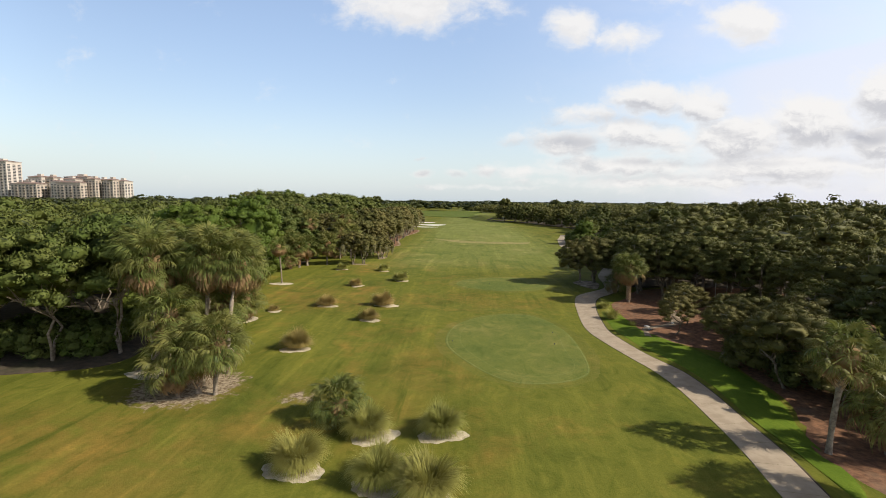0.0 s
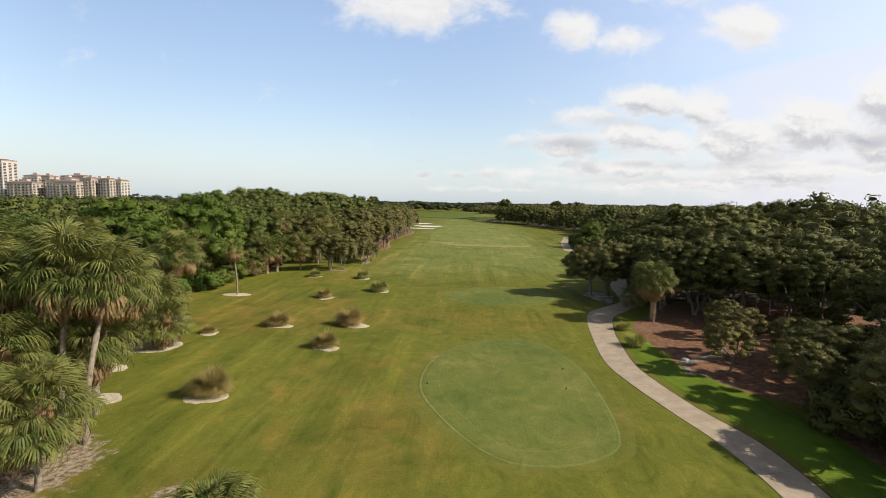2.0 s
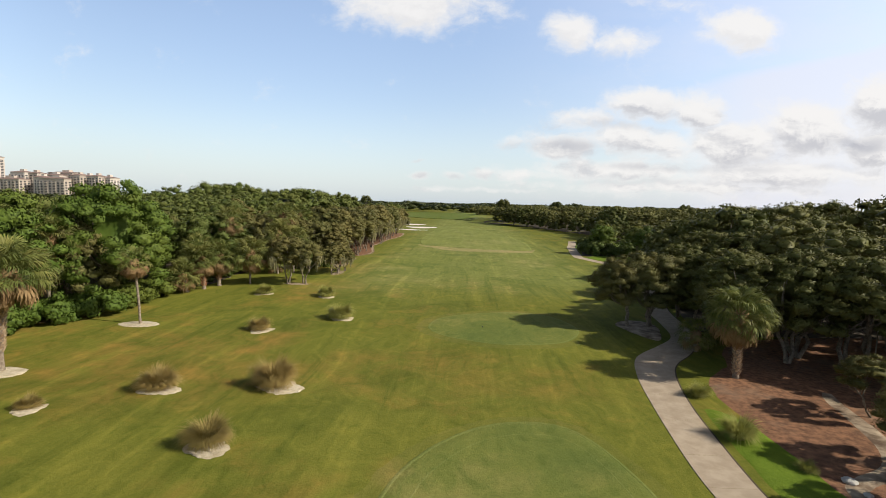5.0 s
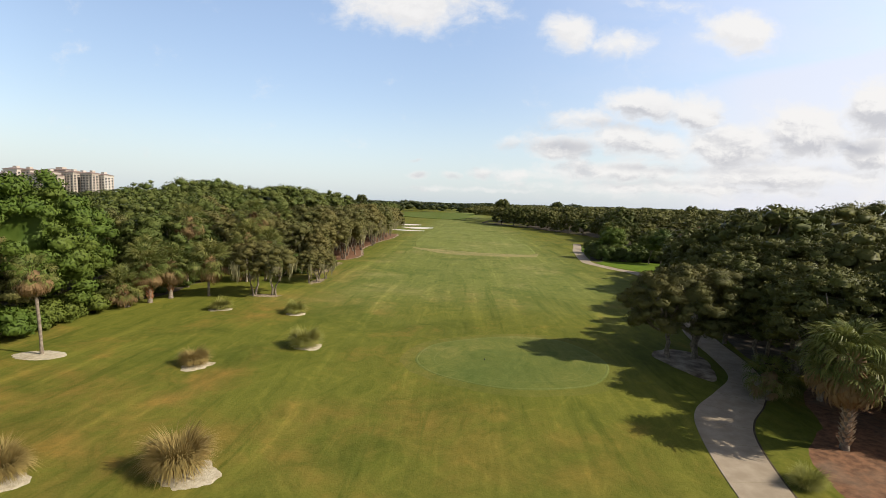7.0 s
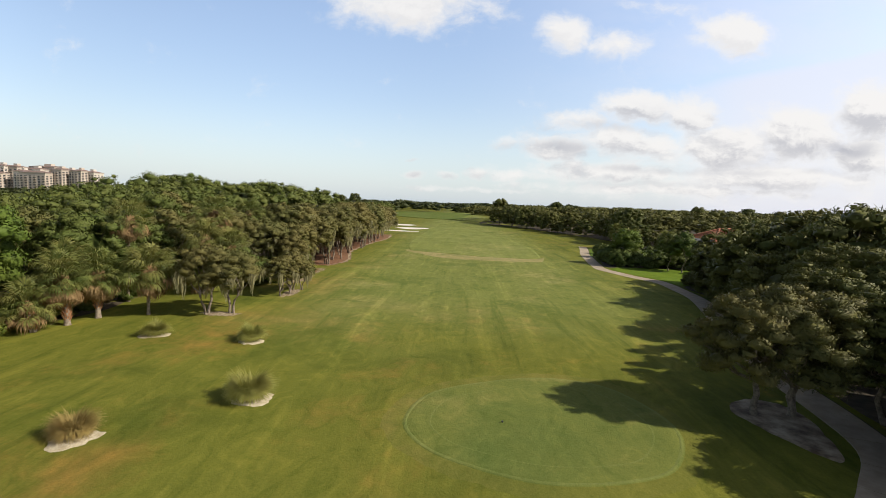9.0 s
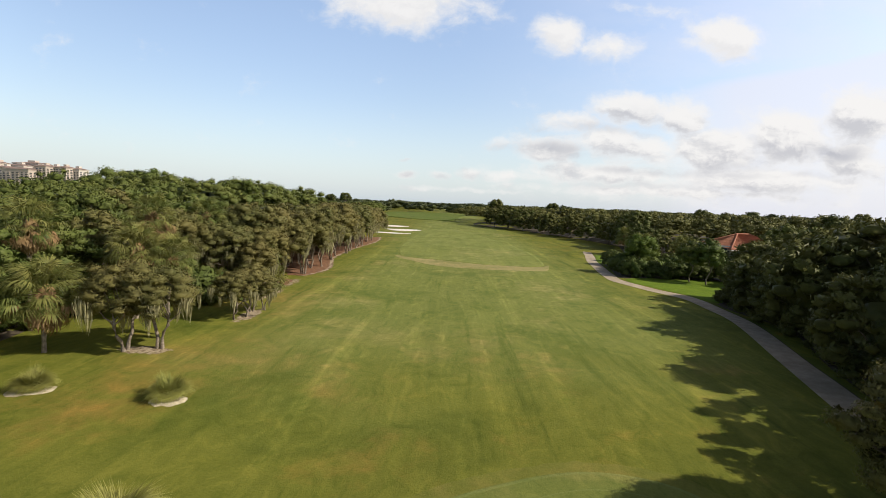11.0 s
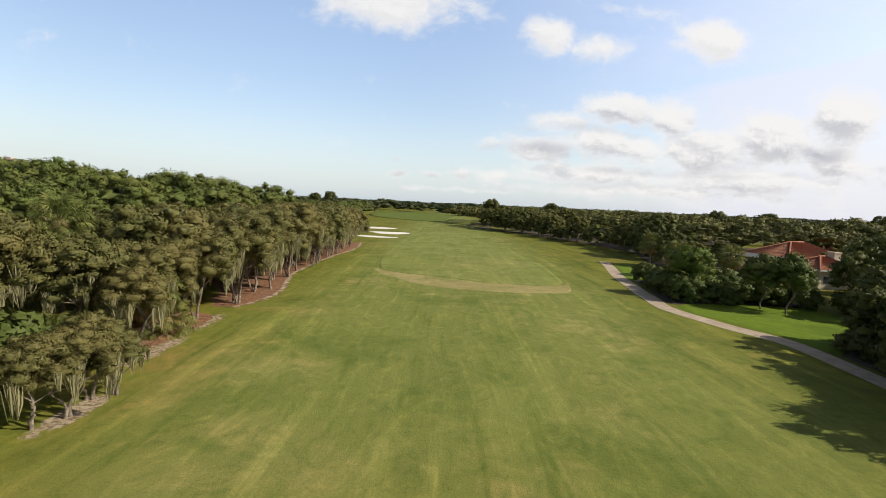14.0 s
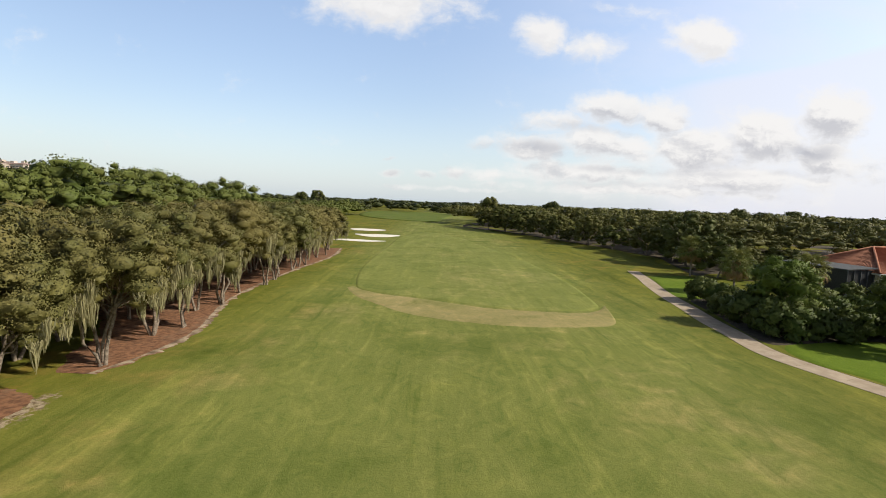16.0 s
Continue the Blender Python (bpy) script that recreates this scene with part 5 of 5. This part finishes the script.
# ---- house behind the lawn ----
M["tile"] = plain("clay_tile", rgb(0.26, 0.098, 0.052), rgb(0.37, 0.150, 0.082), 2.0, 0.85, 0.4, rgb(0.19, 0.075, 0.045))
M["stucco"] = plain("cream_stucco", rgb(0.56, 0.48, 0.36), rgb(0.66, 0.58, 0.45), 1.5, 0.9, 0.2, rgb(0.45, 0.38, 0.28))
M["screen"] = plain("dark_screen", rgb(0.018, 0.019, 0.02), rgb(0.035, 0.036, 0.04), 8.0, 0.6, 0.1)
M["metal_roof"] = plain("grey_roof", rgb(0.07, 0.073, 0.077), rgb(0.11, 0.115, 0.12), 3.0, 0.95, 0.1)
M["glass"] = plain("window_glass", rgb(0.03, 0.035, 0.04), rgb(0.06, 0.065, 0.075), 0.5, 0.12, 0.0)
M["trim"] = plain("white_trim", rgb(0.72, 0.70, 0.66), rgb(0.8, 0.78, 0.74), 2.0, 0.7, 0.1)


def hip_roof(parent, x0, y0, x1, y1, z, rise_z, over=0.7):
    """A hipped roof of barrel tiles with ridge caps."""
    x0, y0, x1, y1 = x0 - over, y0 - over, x1 + over, y1 + over
    w, d = x1 - x0, y1 - y0
    run = min(w, d) / 2
    along_x = w >= d
    a, b = ((x0 + run, (y0 + y1) / 2), (x1 - run, (y0 + y1) / 2)) if along_x else (((x0 + x1) / 2, y0 + run), ((x0 + x1) / 2, y1 - run))
    c = [(x0, y0, z), (x1, y0, z), (x1, y1, z), (x0, y1, z)]
    r = [(a[0], a[1], z + rise_z), (b[0], b[1], z + rise_z)]
    faces = [(c[0], c[1], r[1], r[0]), (c[1], c[2], r[1], r[1]), (c[2], c[3], r[0], r[1]), (c[3], c[0], r[0], r[0])] if along_x else \
            [(c[0], c[1], r[0], r[0]), (c[1], c[2], r[1], r[0]), (c[2], c[3], r[1], r[1]), (c[3], c[0], r[0], r[1])]
    roof = part("roof", Geo().box(x0, y0, z - 0.22, x1, y1, z - 0.02), M["trim"], parent)
    for p0, p1, p2, p3 in faces:
        p0, p1, p2, p3 = (Vector(p) for p in (p0, p1, p2, p3))
        g = Geo()
        n = max(int((p1 - p0).length / 0.28), 2)
        v, t = [], []
        normal = (p1 - p0).cross((p2 + p3) / 2 - p0).normalized()
        # rolled tiles: a wave across the slope, stepped courses up it
        rows = 12
        for j in range(rows + 1):
            f = j / rows
            l, rr = p0.lerp(p3, f), p1.lerp(p2, f)
            for i in range(n * 2 + 1):
                q = l.lerp(rr, i / (n * 2))
                v.append(tuple(q + normal * ((0.075 if i % 2 else 0.0) + (0.03 if j % 2 else 0.0))))
        m = n * 2 + 1
        for j in range(rows):
            for i in range(m - 1):
                q = j * m + i
                t += [(q, q + 1, q + m + 1), (q, q + m + 1, q + m)]
        part("tile_slope", g.add(v, t), M["tile"], roof, "red-orange clay tiles")
    for q0, q1 in ((r[0], r[1]), (c[0], r[0]), (c[1], r[1] if along_x else r[0]), (c[2], r[1]), (c[3], r[0] if along_x else r[1])):
        if (Vector(q1) - Vector(q0)).length > 0.5:
            part("ridge_cap", Geo().tube([Vector(q0) + Vector((0, 0, 0.06)), Vector(q1) + Vector((0, 0, 0.06))], [0.17, 0.17], 6), M["tile"], roof, smooth=True)
    return roof


def build_house(x, y, turn):
    root = tagged(new("house"), "cream stucco house with red clay tile roofs and dark screened porch", "house")
    root.matrix_basis = Matrix.Translation((x, y, hgt(x, y))) @ pose(0, 0, 0, 0, 0, turn)
    for x0, y0, x1, y1, z, up in ((0, 4, 15, 16, 4.2, 3.4), (1.5, -1, 8.5, 5, 3.5, 2.1), (13, 9, 24, 20, 4.0, 2.8)):
        wall = part("wall", Geo().box(x0, y0, -0.3, x1, y1, z - 0.2), M["stucco"], root)
        hip_roof(root, x0, y0, x1, y1, z, up)
        for i in range(int((x1 - x0) // 3)):
            wx = x0 + 1.5 + 3 * i
            frame_ = part("window", Geo().box(wx - 0.75, y0 - 0.06, 0.9, wx + 0.75, y0 + 0.02, 2.4), M["trim"], wall, "white window frame")
            part("pane", Geo().box(wx - 0.65, y0 - 0.08, 1.0, wx + 0.65, y0 - 0.03, 2.3), M["glass"], frame_)
    part("chimney", Geo().box(6.6, 1.2, 3.2, 8.0, 2.6, 6.3).box(6.5, 1.1, 6.3, 8.1, 2.7, 6.5), M["stucco"], root, "square cream chimney")
    cage = part("screen_porch", Geo().box(-4.8, 4.5, -0.2, -0.2, 15, 4.5), M["screen"], root, "dark screened porch")
    part("porch_roof", Geo().add([(-5.1, 4.2, 4.5), (0, 4.2, 4.8), (0, 15.3, 4.8), (-5.1, 15.3, 4.5), (-5.1, 4.2, 4.65), (0, 4.2, 4.95), (0, 15.3, 4.95), (-5.1, 15.3, 4.65)],
                                 [(0, 2, 1), (0, 3, 2), (4, 5, 6), (4, 6, 7), (0, 1, 5), (0, 5, 4), (1, 2, 6), (1, 6, 5), (2, 3, 7), (2, 7, 6), (3, 0, 4), (3, 4, 7)]), M["metal_roof"], root, "flat grey porch roof")
    for i in range(5):
        part("porch_post", Geo().box(-4.88 + 1.15 * i, 4.38, 0, -4.78 + 1.15 * i, 4.48, 4.5), M["metal_roof"], root)


build_house(64.8, 166.5, 8)

# ---- towers on the skyline ----
M["tower_wall"] = plain("cream_tower_wall", rgb(0.46, 0.39, 0.325), rgb(0.54, 0.46, 0.39), 0.05, 0.9, 0.0)
M["tower_pale"] = plain("pale_tower_wall", rgb(0.53, 0.47, 0.41), rgb(0.61, 0.545, 0.48), 0.05, 0.9, 0.0)
M["tower_roof"] = plain("tower_roof", rgb(0.20, 0.14, 0.12), rgb(0.26, 0.18, 0.155), 0.1, 0.9, 0.0)


def build_tower(x, y, w, d, h, wall="tower_wall", turn=0.0, bays=5, label=""):
    """A block of flats: storeys of windows with balconies, a cornice and a low hipped roof."""
    root = tagged(new("apartment_tower"), label or "cream apartment tower with dark hipped roof above the woods", "building", "skyline towers")
    root.matrix_basis = Matrix.Translation((x, y, 0)) @ pose(0, 0, 0, 0, 0, turn)
    body = part("wall", Geo().box(-w / 2, -d / 2, -1, w / 2, d / 2, h), M[wall], root)
    part("cornice", Geo().box(-w / 2 - 1, -d / 2 - 1, h, w / 2 + 1, d / 2 + 1, h + 1.2), M[wall], root)
    run = min(w, d) * 0.32
    z = h + 1.2
    part("roof", Geo().add([(-w / 2 - 1.5, -d / 2 - 1.5, z), (w / 2 + 1.5, -d / 2 - 1.5, z), (w / 2 + 1.5, d / 2 + 1.5, z), (-w / 2 - 1.5, d / 2 + 1.5, z),
                            (-w / 2 + run, -d / 2 + run, z + 3.2), (w / 2 - run, -d / 2 + run, z + 3.2), (w / 2 - run, d / 2 - run, z + 3.2), (-w / 2 + run, d / 2 - run, z + 3.2)],
                           [(0, 1, 5), (0, 5, 4), (1, 2, 6), (1, 6, 5), (2, 3, 7), (2, 7, 6), (3, 0, 4), (3, 4, 7), (4, 5, 6), (4, 6, 7)]), M["tower_roof"], root)
    part("lift_house", Geo().box(-w * 0.14, -d * 0.1, z + 3, w * 0.14, d * 0.2, z + 7.5), M[wall], root)
    floors = int((h - 4) // 3.6)
    wins, decks = Geo(), Geo()
    for f in range(floors):
        z0 = 3 + 3.6 * f
        for b in range(bays):
            bx = -w / 2 + w * (b + 0.5) / bays
            half = w / bays * (0.30 if b % 2 else 0.22)
            wins.box(bx - half, -d / 2 - 0.25, z0, bx + half, -d / 2 + 0.2, z0 + 2.1)
            if b % 2:
                decks.box(bx - half * 1.3, -d / 2 - 1.8, z0 - 0.5, bx + half * 1.3, -d / 2 - 0.2, z0 + 0.5)
        for b in range(3):
            by = -d / 2 + d * (b + 0.5) / 3
            wins.box(w / 2 - 0.2, by - d * 0.09, z0, w / 2 + 0.25, by + d * 0.09, z0 + 2.1)
    tagged(part("glazing", wins, M["glass"], body, "rows of dark windows"), kind="stuff")
    if decks.n:
        tagged(part("balcony_front", decks, M[wall], body, "rows of balcony fronts"), kind="stuff")


SKYLINE = [(-1166, -1104, 97, "tower_pale", 0, 7, 40), (-1101, -1036, 44, "tower_wall", -20, 7, 30), (-1092, -1040, 51, "tower_wall", 40, 5, 30), (-1056, -1022, 61, "tower_pale", 0, 4, 30), (-1022, -992, 60, "tower_wall", 10, 3, 30),
           (-1000, -978, 50, "tower_pale", -10, 3, 30), (-986, -926, 47, "tower_wall", -30, 6, 30), (-980, -940, 57, "tower_pale", 30, 5, 30), (-962, -905, 64, "tower_wall", 60, 6, 40), (-912, -889, 56, "tower_wall", -10, 3, 30),
           (-891, -866, 55, "tower_pale", 10, 3, 30), (-868, -845, 55, "tower_wall", 0, 3, 30), (-843, -817, 53, "tower_pale", 20, 4, 30)]
for x0, x1, h, wall, dy, bays, d in SKYLINE:
    k = (1100 + dy) / 1100
    x, w = (x0 + x1) / 2 * k, (x1 - x0) * k
    build_tower(x, 1100 + dy, w, d, h, wall, 0, bays)

# ---- small things on the tee and beds ----
M["marker"] = plain("tee_marker_paint", rgb(0.05, 0.06, 0.05), rgb(0.10, 0.11, 0.09), 9.0, 0.5, 0.1)
M["stone"] = plain("pale_stone", rgb(0.42, 0.40, 0.36), rgb(0.58, 0.55, 0.50), 3.0, 0.9, 0.4)
for x, y in ((8.0, 48.0), (7.5, 44.2), (-1.9, 44.3), (3.0, 75.6)):
    bm = bmesh.new()
    bmesh.ops.create_uvsphere(bm, u_segments=10, v_segments=6, radius=0.06, matrix=Matrix.Translation((0, 0, 0.08)))
    bmesh.ops.create_cone(bm, cap_ends=True, segments=8, radius1=0.018, radius2=0.018, depth=0.14, matrix=Matrix.Translation((0, 0, 0.0)))
    me = bpy.data.meshes.new("tee_marker")
    bm.to_mesh(me)
    me.materials.append(M["marker"])
    ob = tagged(new("tee_marker", me), "small dark round tee marker on turf", "tee marker", "tee markers")
    ob.matrix_basis = Matrix.Translation((x, y, hgt(x, y) + 0.03))
for i, (x, y, s) in enumerate(((18.4, 51.1, 0.30), (18.3, 50.0, 0.18), (21.7, 52.6, 0.16))):
    bm = bmesh.new()
    bmesh.ops.create_icosphere(bm, subdivisions=2, radius=s)
    for v in bm.verts:
        v.co += v.normal * 0.25 * s * noise.noise(v.co * 2.5 / s + Vector((i, 0, 0)))
        v.co.z *= 0.5
    me = bpy.data.meshes.new("stone")
    bm.to_mesh(me)
    me.materials.append(M["stone"])
    ob = tagged(new("stone", me), "pale flat stone on pine straw", "stone", "stones")
    ob.matrix_basis = Matrix.Translation((x, y, hgt(x, y) + 0.1))


def build_lamp(x, y):
    """A garden lamp: slim post, collar and white globe."""
    root = tagged(new("garden_lamp"), "slim grey post lamp with a white globe in the mulch bed", "lamp", "garden lamps")
    root.matrix_basis = Matrix.Translation((x, y, hgt(x, y)))
    part("post", Geo().tube([(0, 0, -0.1), (0, 0, 0.15), (0, 0, 0.2), (0, 0, 2.9)], [0.09, 0.09, 0.05, 0.04], 8), M["stone"], root, smooth=True)
    part("collar", Geo().tube([(0, 0, 2.86), (0, 0, 2.96)], [0.08, 0.1], 10), M["marker"], root)
    bm = bmesh.new()
    bmesh.ops.create_uvsphere(bm, u_segments=14, v_segments=8, radius=0.2, matrix=Matrix.Translation((0, 0, 3.12)))
    me = bpy.data.meshes.new("globe")
    bm.to_mesh(me)
    bm.free()
    me.materials.append(M["trim"])
    part("globe", me, None, root, "white globe")


build_lamp(34.6, 69.2)
build_lamp(36.4, 69.6)
